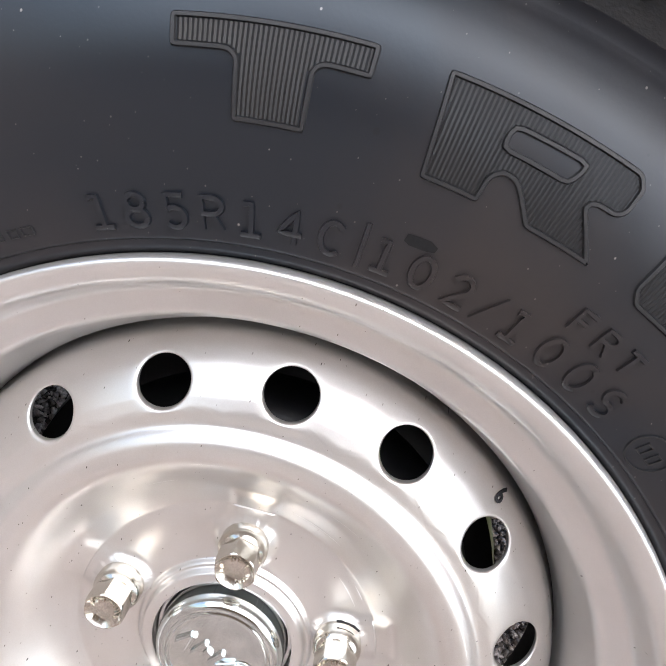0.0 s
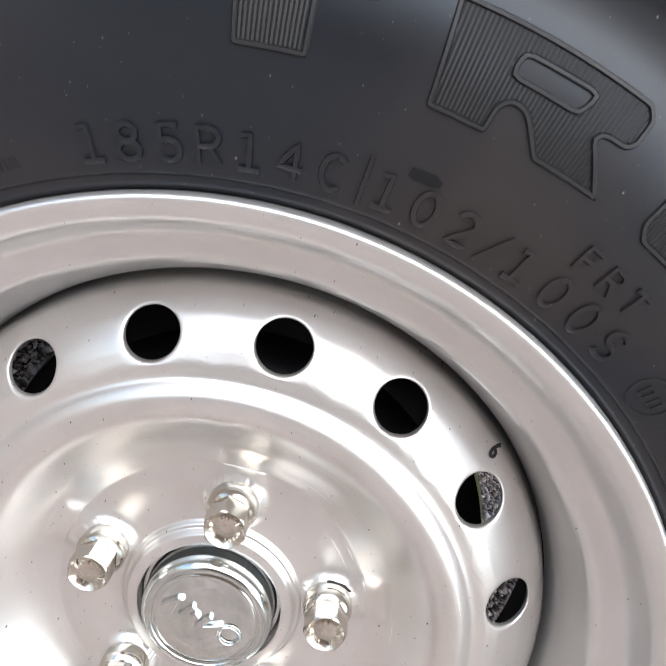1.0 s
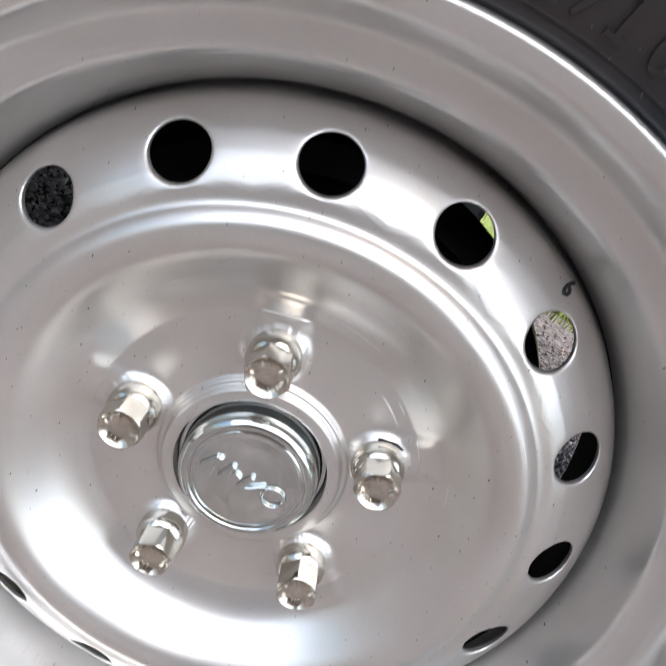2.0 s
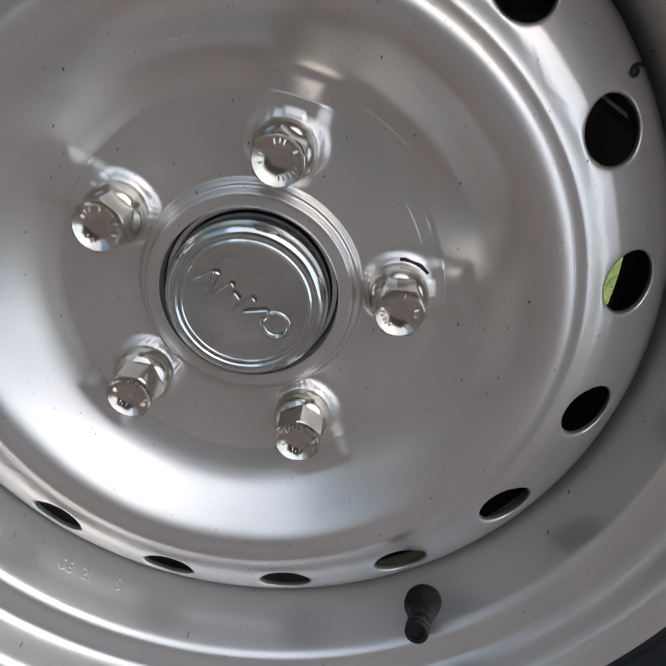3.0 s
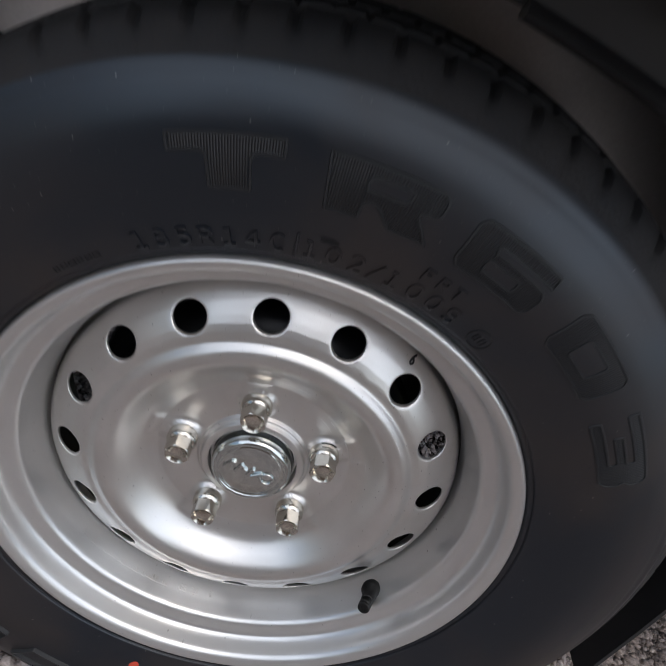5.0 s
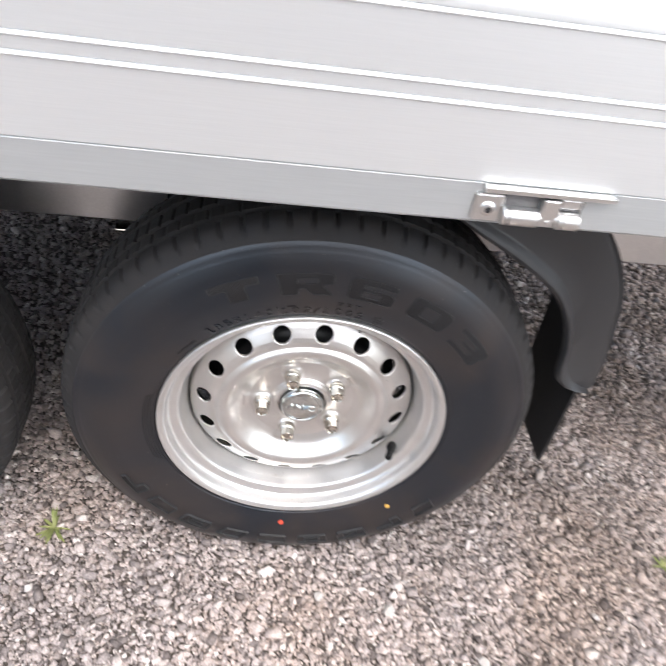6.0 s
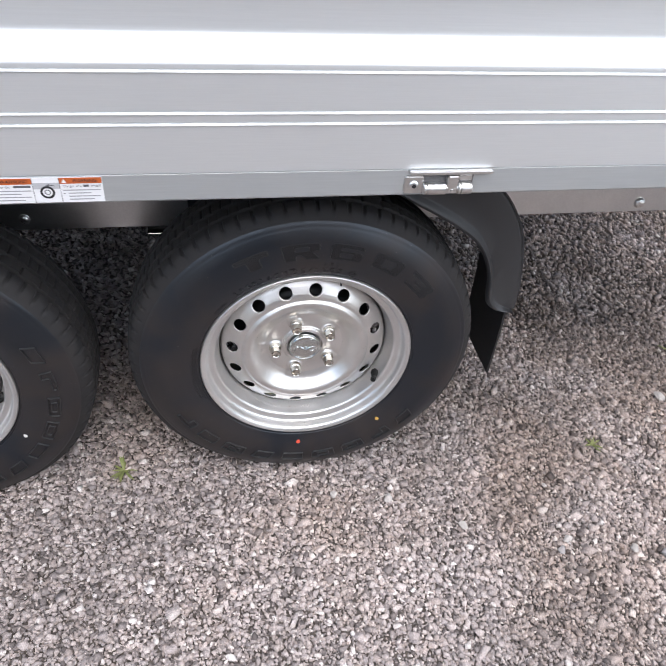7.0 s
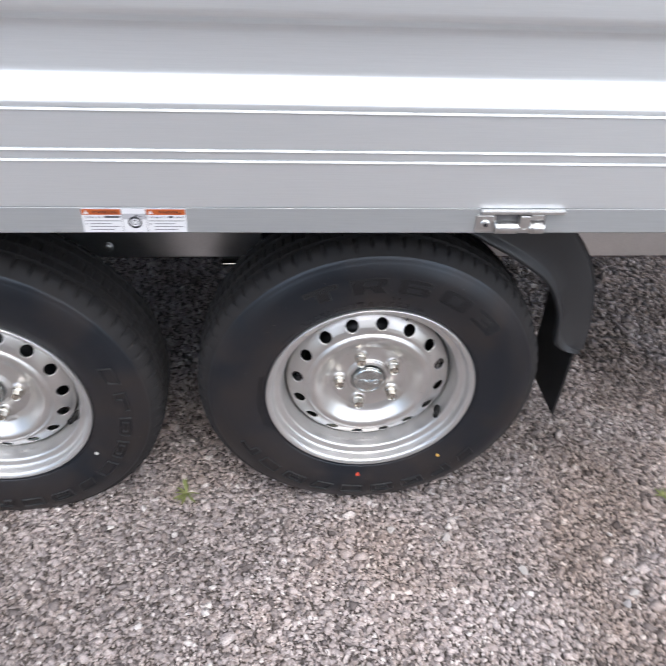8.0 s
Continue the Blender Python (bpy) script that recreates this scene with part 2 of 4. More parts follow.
# ---- wheel: pressed steel disc with sixteen round holes ----
HOLES, HOLE_R, HOLE_WIDE, HOLE_HIGH, HOLE_TURN = 16, 0.1369, 0.0118, 0.0104, radians(61.57)
BOLT_R, BOLT_TURN = 0.056, radians(108.76)
SEG = 40                                    # steps of the turn per hole
TURN = [HOLE_TURN + 2 * math.pi * (i - SEG / 2) / (HOLES * SEG) for i in range(HOLES * SEG)]

DISC_IN = smooth_profile([(0.0338, 0.056), (0.0338, 0.0468), (0.0343, 0.0459), (0.0352, 0.0457), (0.0382, 0.0458), (0.0393, 0.0464), (0.0399, 0.0488), (0.0407, 0.0497), (0.0417, 0.0499), (0.0424, 0.0507), (0.0430, 0.0521), (0.0445, 0.0525),
                          (0.052, 0.0520), (0.060, 0.0516), (0.068, 0.0517), (0.0728, 0.0519), (0.0748, 0.0514), (0.0774, 0.0503), (0.0820, 0.0481), (0.087, 0.0448), (0.0915, 0.0406), (0.0962, 0.0355), (0.101, 0.0307), (0.105, 0.0280),
                          (0.1090, 0.0269), (0.1138, 0.0272), (0.1172, 0.0293), (0.1198, 0.0318), (0.1222, 0.0326)], 4)
BAND = [(0.1222, 0.0326), (0.126, 0.0330), (0.132, 0.0355), (0.137, 0.0385), (0.144, 0.0430), (0.1505, 0.0480)]
DISC_OUT = [(0.1505, 0.0480), (0.1535, 0.0508), (0.1558, 0.054), (0.1568, 0.058), (0.157, 0.064), (0.1585, 0.067), (0.1602, 0.071)]


def boss(r, y, a):
    """Raised seat of each bolt, with a tab that runs outwards into the dish."""
    d = (a - BOLT_TURN + math.pi / 5) % (2 * math.pi / 5) - math.pi / 5
    across, along = r * math.sin(d), r * math.cos(d) - BOLT_R
    seat = (math.hypot(across, along) - 0.0135) / 0.0008
    tab = max(abs(across) - 0.0100, -along, r - 0.0825) / 0.0014
    mask = 1 / (1 + math.exp(min(max(min(seat, tab), -40), 40)))
    level = 0.0492 - 0.0024 * min(max((along - 0.010) / 0.014, 0), 1) - 0.0014 * (1 / (1 + math.exp((math.hypot(across, along) - 0.0122) / 0.0008)))
    rise = max(0.0, y - level)
    if math.hypot(across, along) > 0.0125:
        rise = min(rise, 0.0024) if r < 0.0735 else min(rise, 0.0017)
    return r, y - mask * rise


def disc_mesh():
    verts, faces = [], []
    n = HOLES * SEG

    def ring(prof, wave=None):
        first = len(verts)
        for a in TURN:
            for r, y in prof:
                if wave:
                    r, y = wave(r, y, a)
                verts.append((r * math.cos(a), y, r * math.sin(a)))
        k = len(prof)
        for i in range(n):
            j = (i + 1) % n
            for q in range(k - 1):
                faces.append((first + i * k + q, first + i * k + q + 1, first + j * k + q + 1, first + j * k + q))

    ring(DISC_IN, boss)
    ring(DISC_OUT)
    wide, low, high = 2 * math.pi / HOLES, 0.1222, 0.1505
    for h in range(HOLES):
        a0 = HOLE_TURN + h * wide
        edge = []
        for i in range(SEG):
            edge.append((-wide / 2 + wide * i / SEG, low))
        for i in range(SEG):
            edge.append((wide / 2, low + (high - low) * i / SEG))
        for i in range(SEG):
            edge.append((wide / 2 - wide * i / SEG, high))
        for i in range(SEG):
            edge.append((-wide / 2, high - (high - low) * i / SEG))
        first, m = len(verts), len(edge)
        # the pressed lip: wall of the hole, rounded edge, then the band
        rings = [(0.975, 0.0030, 0.0), (0.975, 0.0014, 0.0), (0.99, 0.0007, 0.0), (1.02, 0.0003, 0.0), (1.06, 0.0001, 0.0), (1.12, 0.0, 0.0), (1.12, 0.0, 0.2), (1.12, 0.0, 0.55), (1.12, 0.0, 1.0)]
        for grow, deep, f in rings:
            for da, r in edge:
                ex, ey = da * HOLE_R, r - HOLE_R
                d = math.atan2(ey / (high - low), ex / (wide * HOLE_R))
                cx, cy = grow * HOLE_WIDE * math.cos(d), grow * HOLE_HIGH * math.sin(d)
                x, y2 = cx + (ex - cx) * f, cy + (ey - cy) * f
                rr, aa = HOLE_R + y2, a0 + x / HOLE_R
                verts.append((rr * math.cos(aa), lerp_y(BAND, rr) + deep, rr * math.sin(aa)))
        for q in range(len(rings) - 1):
            for i in range(m):
                j = (i + 1) % m
                faces.append((first + q * m + i, first + q * m + j, first + (q + 1) * m + j, first + (q + 1) * m + i))
    bm = bmesh.new()
    bv = [bm.verts.new(v) for v in verts]
    for f in faces:
        bm.faces.new([bv[i] for i in f])
    bmesh.ops.remove_doubles(bm, verts=bm.verts, dist=0.00015)
    return bm


wheel = part("wheel", disc_mesh(), silver, trailer, "silver painted steel wheel disc with round holes", angle=50)
wheel.location = (0, 0, HUB)

RIM = smooth_profile([(0.1905, 0.012), (0.1950, 0.0085), (0.1959, 0.005), (0.1958, 0.0022), (0.1950, 0.0004), (0.1938, -0.0004), (0.1922, -0.0001), (0.1900, 0.0009), (0.1880, 0.0021), (0.1864, 0.0036),
                      (0.1852, 0.0056), (0.1844, 0.0085), (0.1837, 0.0120), (0.1829, 0.0155), (0.1818, 0.0184), (0.1803, 0.0204), (0.1780, 0.0216), (0.1750, 0.0226), (0.1718, 0.0236), (0.1697, 0.0249),
                      (0.1681, 0.0272), (0.1669, 0.0315), (0.1655, 0.0368), (0.1638, 0.0422), (0.1618, 0.0484), (0.1603, 0.0532), (0.1595, 0.059), (0.1590, 0.066)], 4)
BARREL = smooth_profile([(0.1590, 0.066), (0.1597, 0.08), (0.161, 0.1), (0.165, 0.12), (0.172, 0.135), (0.181, 0.147), (0.188, 0.153), (0.191, 0.151)], 4)
raw("rim", *spin(RIM, 256), rim_paint, wheel, "silver painted rolled steel rim", angle=60)

# barrel colour near black: stands for the shade behind the holed disc
raw("rim_barrel", *spin(BARREL, 160), shaded_barrel, wheel, "dusty dark inner barrel of the rim", angle=60)

# tyre: sidewalls, shoulder ridge and tread with grooves
SIDE = [(0.1880, 0.013), (0.1945, 0.0095), (0.1965, 0.005), (0.1985, 0.0028), (0.2008, 0.0024), (0.2015, 0.0008), (0.205, -0.0008), (0.212, -0.0035), (0.222, -0.0068),
        (0.235, -0.0098), (0.248, -0.0113), (0.260, -0.0108), (0.272, -0.0085), (0.280, -0.0058), (0.2856, -0.0034), (0.2890, -0.0018), (0.2912, -0.0006), (0.2924, 0.0000), (0.2936, 0.0006)]
SIDE = smooth_profile(SIDE, 3)
SHOULDER = [(0.296, 0.0015), (0.3, 0.0045), (0.305, 0.0085), (0.311, 0.0135), (0.3155, 0.018), (0.318, 0.0225)]
HALF = [(0.3195, 0.028), (0.3205, 0.034), (0.3205, 0.0345), (0.3135, 0.036), (0.3135, 0.041), (0.3215, 0.0425), (0.322, 0.05), (0.3225, 0.06),
        (0.3225, 0.0605), (0.3145, 0.062), (0.3145, 0.068), (0.3228, 0.0695), (0.323, 0.082)]
MID = 0.082


def tyre_mesh():
    left = SIDE + SHOULDER + HALF
    prof = left + [(r, 2 * MID - y) for r, y in reversed(left[:-1])]
    n, k = 770, len(prof)
    verts, faces = [], []
    first_block, last_block = len(SIDE), len(SIDE) + len(SHOULDER) + 1
    for i in range(n):
        a = 2 * math.pi * i / n
        for q, (r, y) in enumerate(prof):
            qq = min(q, k - 1 - q)
            if first_block + 3 <= qq <= last_block:
                if i % 10 in (0, 1) or (i % 20 == 11 and qq > first_block + 4):
                    deep = 0.0036 if qq > first_block + 3 else 0.0009
                    r, y = r - deep, y + (deep * 0.5 if q == qq else -deep * 0.5)
            elif qq > last_block and (i + (3 if qq > last_block + 6 else 0)) % 7 == 0 and r > 0.317:
                r -= 0.0028 if i % 14 else 0.0012
            verts.append((r * math.cos(a), y, r * math.sin(a)))
    for i in range(n):
        j = (i + 1) % n
        for q in range(k - 1):
            faces.append((i * k + q, i * k + q + 1, j * k + q + 1, j * k + q))
    return verts, faces


tyre = raw("tyre", *tyre_mesh(), rubber, wheel, "black rubber trailer tyre with moulded sidewall lettering", angle=40)
tyre.data.materials.append(tread_rubber)
ROW = 2 * len(SIDE + SHOULDER + HALF) - 2
for face in tyre.data.polygons:
    q = face.index % ROW
    if len(SIDE) + 1 <= min(q, ROW - 1 - q):
        face.material_index = 1
SIDE_Y = [p for p in SIDE if p[0] >= 0.197]


def on_side(x, y, turn, base, lift):
    """A flat lettering point (x along the arc, y outwards) laid on the sidewall at an angle in degrees."""
    r = base + y
    a = radians(turn) - x / (base + 0.014 if base > 0.23 else base + 0.006)
    return (r * math.cos(a), lerp_y(SIDE_Y, r) - lift, r * math.sin(a))


# ---- wheel bolts ----
def hexagon(r, n=6, turn=0.0):
    return [(r * math.cos(2 * math.pi * i / n + turn), r * math.sin(2 * math.pi * i / n + turn)) for i in range(n)]


def bolt_mesh():
    """Flanged bolt along -y: washer skirt, hexagon, domed stub; its seat at y = 0.0015."""
    bm = bmesh.new()
    n = 36

    def level(fn, y):
        return [bm.verts.new((*(lambda p: (p[0], y, p[1]))(fn(2 * math.pi * i / n)),)) for i in range(n)]

    def circle(r):
        return lambda a: (r * math.cos(a), r * math.sin(a))

    def hexa(r):
        flat = r * math.cos(math.pi / 6)
        return lambda a: (lambda q: (q * math.cos(a), q * math.sin(a)))(min(flat / math.cos((a + math.pi / 6) % (math.pi / 3) - math.pi / 6), r * 0.985))

    def both(r, c):
        return lambda a: (lambda h: (min(math.hypot(*h), c) * math.cos(a), min(math.hypot(*h), c) * math.sin(a)))(hexa(r)(a))

    steps = [level(circle(0.0112), 0.002), level(circle(0.0114), -0.0040), level(circle(0.0112), -0.0052), level(circle(0.0106), -0.0064), level(circle(0.0099), -0.0074), level(hexa(0.0099), -0.0082),
             level(hexa(0.0099), -0.0188), level(both(0.0099, 0.0095), -0.0196), level(both(0.0099, 0.0089), -0.0201), level(circle(0.0084), -0.0202), level(circle(0.0079), -0.0198),
             level(circle(0.0066), -0.0187), level(circle(0.0046), -0.0178), level(circle(0.0024), -0.0175), level(circle(0.0010), -0.0176)]
    for s, t in zip(steps, steps[1:]):
        for i in range(n):
            bm.faces.new((s[i], s[(i + 1) % n], t[(i + 1) % n], t[i]))
    bm.faces.new(steps[-1])
    for a, rr, long in ((0.2, 0.0061, 0.0026), (0.45, 0.0063, 0.0022), (0.75, 0.0060, 0.0026), (1.9, 0.0062, 0.0024), (2.3, 0.0062, 0.0022), (3.7, 0.0061, 0.0026), (3.95, 0.0063, 0.002), (4.25, 0.0061, 0.0026),
                        (4.5, 0.0063, 0.0024), (4.75, 0.0061, 0.0022), (5.7, 0.0062, 0.0024)):
        m = Matrix.Translation((rr * math.cos(a), -0.0186, rr * math.sin(a))) @ Matrix.Rotation(-a, 4, 'Y') @ Matrix.Rotation(0.42, 4, 'Z')
        bmesh.ops.create_cube(bm, size=1, matrix=m @ Matrix.Diagonal((long, 0.0010, 0.0005, 1)))
    return bm


for i in range(5):
    a = BOLT_TURN - i * 2 * math.pi / 5
    if i == 0:
        bolt = part("wheel_bolt", bolt_mesh(), zinc, wheel, "zinc plated hexagon wheel bolt", angle=25)
    else:
        bolt = link("wheel_bolt", bolt.data, None, wheel, "zinc plated hexagon wheel bolt", smooth=False)
    bolt.location = (BOLT_R * math.cos(a), 0.0474, BOLT_R * math.sin(a))
    bolt.rotation_euler = (0, -a + 0.35 * (i % 3) + 0.3, 0)

# ---- hub cap ----
CAP = smooth_profile([(0.0305, 0.09), (0.0305, 0.06), (0.0308, 0.047), (0.0306, 0.042), (0.0296, 0.0390), (0.0280, 0.0373), (0.0266, 0.0368), (0.0256, 0.0370), (0.0250, 0.0376), (0.0244, 0.0374), (0.0238, 0.0371), (0.0232, 0.0374), (0.0226, 0.0378),
                      (0.015, 0.0374), (0.0004, 0.0374)], 3)
cap = raw("hub_cap", *spin(CAP, 96), cap_zinc, wheel, "round zinc plated hub cap with stamped mark", angle=45)
HUB_RING = [(0.0336, 0.085), (0.0336, 0.0535), (0.0330, 0.0525), (0.0314, 0.0525), (0.0310, 0.0535), (0.0310, 0.085)]
raw("hub_ring", *spin(HUB_RING, 96), beam_zinc, wheel, "dark gap ring round the hub")
# stamped mark on the cap: plain raised bars along a slanting line
MARK = Matrix.Rotation(radians(2), 4, 'Y')
for dx, tall, lean, wide in [(-0.0176, 0.0098, 30, 0.0026), (-0.0140, 0.0104, -6, 0.0026), (-0.0092, 0.0098, 20, 0.0026), (-0.0046, 0.0040, 20, 0.0040), (0.0000, 0.0098, 20, 0.0026), (0.0050, 0.0098, 48, 0.0026)]:
    bm = bmesh.new()
    m = MARK @ Matrix.Translation((dx, 0.0372, 0)) @ Matrix.Rotation(radians(lean), 4, 'Y')
    bmesh.ops.create_cube(bm, size=1, matrix=m @ Matrix.Diagonal((wide, 0.0038, tall, 1)))
    bmesh.ops.bevel(bm, geom=list(bm.edges), offset=0.0006, segments=3, affect='EDGES')
    part("raised_bar", bm, cap_zinc, wheel)
verts, faces = spin([(0.0062, 0.0376), (0.0060, 0.0362), (0.0055, 0.0357), (0.0049, 0.0357), (0.0044, 0.0362), (0.0042, 0.0376)], 32)
raw("raised_ring", [(x * 0.95 + 0.0136, y, z * 0.9 - 0.0004) for x, y, z in verts], faces, cap_zinc, wheel)

# ---- brake drum behind the disc ----
DRUM = [(0.02, 0.0545), (0.075, 0.0545), (0.085, 0.058), (0.108, 0.068), (0.118, 0.078), (0.121, 0.1), (0.1355, 0.106), (0.136, 0.128), (0.118, 0.134), (0.02, 0.136)]
raw("brake_drum", *spin(smooth_profile(DRUM, 2), 96), dark_iron, wheel, "dark painted brake drum behind the disc")

# ---- valve ----
va = radians(-28.8)
bm = bmesh.new()
VALVE = [(0.0001, -0.0278), (0.0026, -0.0280), (0.0030, -0.0290), (0.0044, -0.0290), (0.0051, -0.0283), (0.0051, -0.0266), (0.0047, -0.0262), (0.0047, -0.0254), (0.0052, -0.0250), (0.0052, -0.0196), (0.0047, -0.0188), (0.0046, -0.0180), (0.0053, -0.0172), (0.0055, -0.0110), (0.0063, -0.0075), (0.0082, -0.0050), (0.0089, -0.0030), (0.0089, 0.0005), (0.0078, 0.003)]
vv, ff = spin(VALVE, 24)
vb = [bm.verts.new(v) for v in vv]
for f in ff:
    bm.faces.new([vb[i] for i in f])
bmesh.ops.remove_doubles(bm, verts=bm.verts, dist=0.0003)
valve = part("valve_stem", bm, valve_rubber, wheel, "black rubber tyre valve with screw cap")
base = Vector((0.1660 * math.cos(va), 0.0405, 0.1660 * math.sin(va)))
tip = Vector((0.137, 0.0205, -0.0754))
turn = (base - tip).to_track_quat('Y', 'Z')
valve.location, valve.rotation_mode, valve.rotation_quaternion = base, 'QUATERNION', turn

# ---- paint dots ----
for nm, mt, r, a, s, lb in (("red_dot", red_paint, 0.2185, -93.1, 0.0042, "red paint dot on the tyre"), ("yellow_dot", yellow_paint, 0.2215, -48.2, 0.0038, "yellow paint dot on the tyre")):
    vs = [on_side(0, 0, a, r, 0.0006)]
    for i in range(20):
        q = 2 * math.pi * i / 20
        w = s * (1 + 0.08 * math.sin(3 * q + 1))
        vs.append(on_side(w * math.cos(q), w * math.sin(q), a, r, 0.0004))
    raw(nm, vs, [(0, i + 1, (i + 1) % 20 + 1) for i in range(20)], mt, wheel, lb)


# ---- moulded lettering on the sidewall ----
def inset(poly, w):
    """The polygon moved inwards by w (given anticlockwise)."""
    n, out = len(poly), []
    for i in range(n):
        (ax, ay), (bx, by), (cx, cy) = poly[i - 1], poly[i], poly[(i + 1) % n]
        d1, d2 = Vector((bx - ax, by - ay)).normalized(), Vector((cx - bx, cy - by)).normalized()
        n1, n2 = Vector((-d1.y, d1.x)), Vector((-d2.y, d2.x))
        m = n1 + n2
        m = m / max(m.dot(n1), 0.35) if m.length > 1e-6 else n1
        out.append((bx + m.x * w, by + m.y * w))
    return out


def rounded(poly, cut):
    """The polygon with its corners cut back in two steps."""
    out, n = [], len(poly)
    for i in range(n):
        a, b, c = Vector(poly[i - 1]), Vector(poly[i]), Vector(poly[(i + 1) % n])
        d1, d2 = (a - b), (c - b)
        k1, k2 = min(cut, d1.length * 0.4), min(cut, d2.length * 0.4)
        p, q = b + d1.normalized() * k1, b + d2.normalized() * k2
        m = (p + q) / 4 + b / 2
        out += [tuple(p), tuple(m), tuple(q)]
    return out


def signed_area(poly):
    return sum(a[0] * b[1] - b[0] * a[1] for a, b in zip(poly, poly[1:] + poly[:1])) / 2


def raised_shape(name, loops, turn, base=0.2374, border=0.0020, high=0.0009, pitch=0.00138, parent=None, label="", ribs=True, edge=worn_rubber):
    """A raised outline with fine upright ribs inside, laid on the sidewall. Loops in millimetres: outer first, then holes."""
    verts, faces, inner = [], [], []
    for k, loop in enumerate(loops):
        loop = [(x / 1000, y * (1.107 if base == 0.2374 else 1.0) / 1000) for x, y in loop]
        if (signed_area(loop) > 0) != (k == 0):
            loop = loop[::-1]
        if border > 0.0015:
            loop = rounded(loop, 0.0016)
        rim_in = inset(loop, border)
        inner.append(rim_in)
        a, b, c, d = loop, inset(loop, border * 0.25), inset(loop, border * 0.75), rim_in
        n, ring = len(loop), []
        counts = [max(1, int(math.hypot(q[0] - p[0], q[1] - p[1]) / 0.003)) for p, q in zip(loop, loop[1:] + loop[:1])]
        for poly, lift in ((a, -0.0002), (b, high), (c, high), (d, -0.0002)):
            pts = []
            for i in range(n):
                p, q = poly[i], poly[(i + 1) % n]
                pts += [(p[0] + (q[0] - p[0]) * s / counts[i], p[1] + (q[1] - p[1]) * s / counts[i]) for s in range(counts[i])]
            ring.append((len(verts), len(pts)))
            verts += [on_side(x, y, turn, base, lift) for x, y in pts]
        for (f0, m), (f1, _) in zip(ring, ring[1:]):
            faces += [(f0 + i, f0 + (i + 1) % m, f1 + (i + 1) % m, f1 + i) for i in range(m)]
    border_faces = len(faces)
    xs = [p[0] for p in inner[0]]
    x = min(xs) + pitch * 0.6
    while ribs and x < max(xs):
        cuts = sorted(p[1] + (q[1] - p[1]) * (x - p[0]) / (q[0] - p[0]) for lp in inner for p, q in zip(lp, lp[1:] + lp[:1]) if (p[0] - x) * (q[0] - x) < 0)
        for y0, y1 in zip(cuts[::2], cuts[1::2]):
            m = max(1, int((y1 - y0) / 0.004))
            f = len(verts)
            for i in range(m + 1):
                y = y0 + (y1 - y0) * i / m
                verts += [on_side(x - pitch * 0.5, y, turn, base, 0.00012), on_side(x, y, turn, base, high * 0.5), on_side(x + pitch * 0.5, y, turn, base, 0.00012)]
            for i in range(m):
                q = f + 3 * i
                faces += [(q, q + 1, q + 4, q + 3), (q + 1, q + 2, q + 5, q + 4)]
        x += pitch
    ob = raw(name, verts, faces, ribbed_rubber, parent, label, angle=30)
    ob.data.materials.append(edge)
    for i in range(border_faces):
        ob.data.polygons[i].material_index = 1
    return ob


GLYPHS = {
    "T": [[(-29.3, 28), (-29.3, 19), (-13, 18.9), (-11, 17.4), (-10.6, 1.8), (12.5, 1.8), (12.5, 17.4), (14.5, 18.9), (28.4, 18.9), (28.4, 28)]],
    "R": [[(-30.5, 28), (-27.7, 0), (-7.8, 0), (-7.4, 7.2), (-5, 9.2), (-1.5, 9), (1, 7.2), (8.5, 0), (33.2, 0.6), (21.2, 13), (23, 14.2), (29.2, 14.4), (31.8, 17), (31.8, 24.5), (28.5, 28)],
          [(-7.6, 20.6), (13.4, 21.0), (11.6, 16.2), (-8.0, 16.2)]],
    "6": [[(-24, 28), (26, 28), (28, 20), (-10, 20), (-10, 17.6), (24, 17.6), (28, 14), (28, 4), (24, 0), (-24, 0), (-28, 4), (-28, 24)], [(-10, 11.8), (10, 11.8), (10, 6.4), (-10, 6.4)]],
    "0": [[(-24, 28), (24, 28), (28, 24), (28, 4), (24, 0), (-24, 0), (-28, 4), (-28, 24)], [(-10, 20), (10, 20), (10, 8), (-10, 8)]],
    "3": [[(-28, 28), (24, 28), (28, 24), (28, 16.5), (25, 14.2), (28, 12), (28, 4), (24, 0), (-28, 0), (-28, 7.5), (8, 7.5), (8, 10.8), (-14, 10.8), (-14, 17.2), (8, 17.2), (8, 20.5), (-28, 20.5)]],
}
for ch, turn_at in (("T", 113.0), ("R", 95.3), ("6", 78.0), ("0", 60.6), ("3", 43.3)):
    raised_shape("moulded_character", GLYPHS[ch], turn_at, parent=wheel)
# maker's mark at the bottom: plain blocks
BLOCKS = ([[(-22, 22), (-22, 0), (22, 0), (22, 22)]],
          [[(-24, 22), (-24, 0), (20, 0), (24, 5), (24, 22)], [(-11, 15), (11, 15), (11, 7), (-11, 7)]],
          [[(-14, 22), (-24, 0), (14, 0), (24, 22)]],
          [[(-22, 22), (-22, 0), (-6, 0), (-6, 13), (22, 13), (22, 22)]])
for k, kind in enumerate((3, 0, 1, 2, 0, 1, 1, 3, 2)):
    raised_shape("moulded_block", BLOCKS[kind], -152 + 14.2 * k, base=0.246, border=0.0017, high=0.0034, parent=wheel, ribs=False, edge=ridge_rubber)


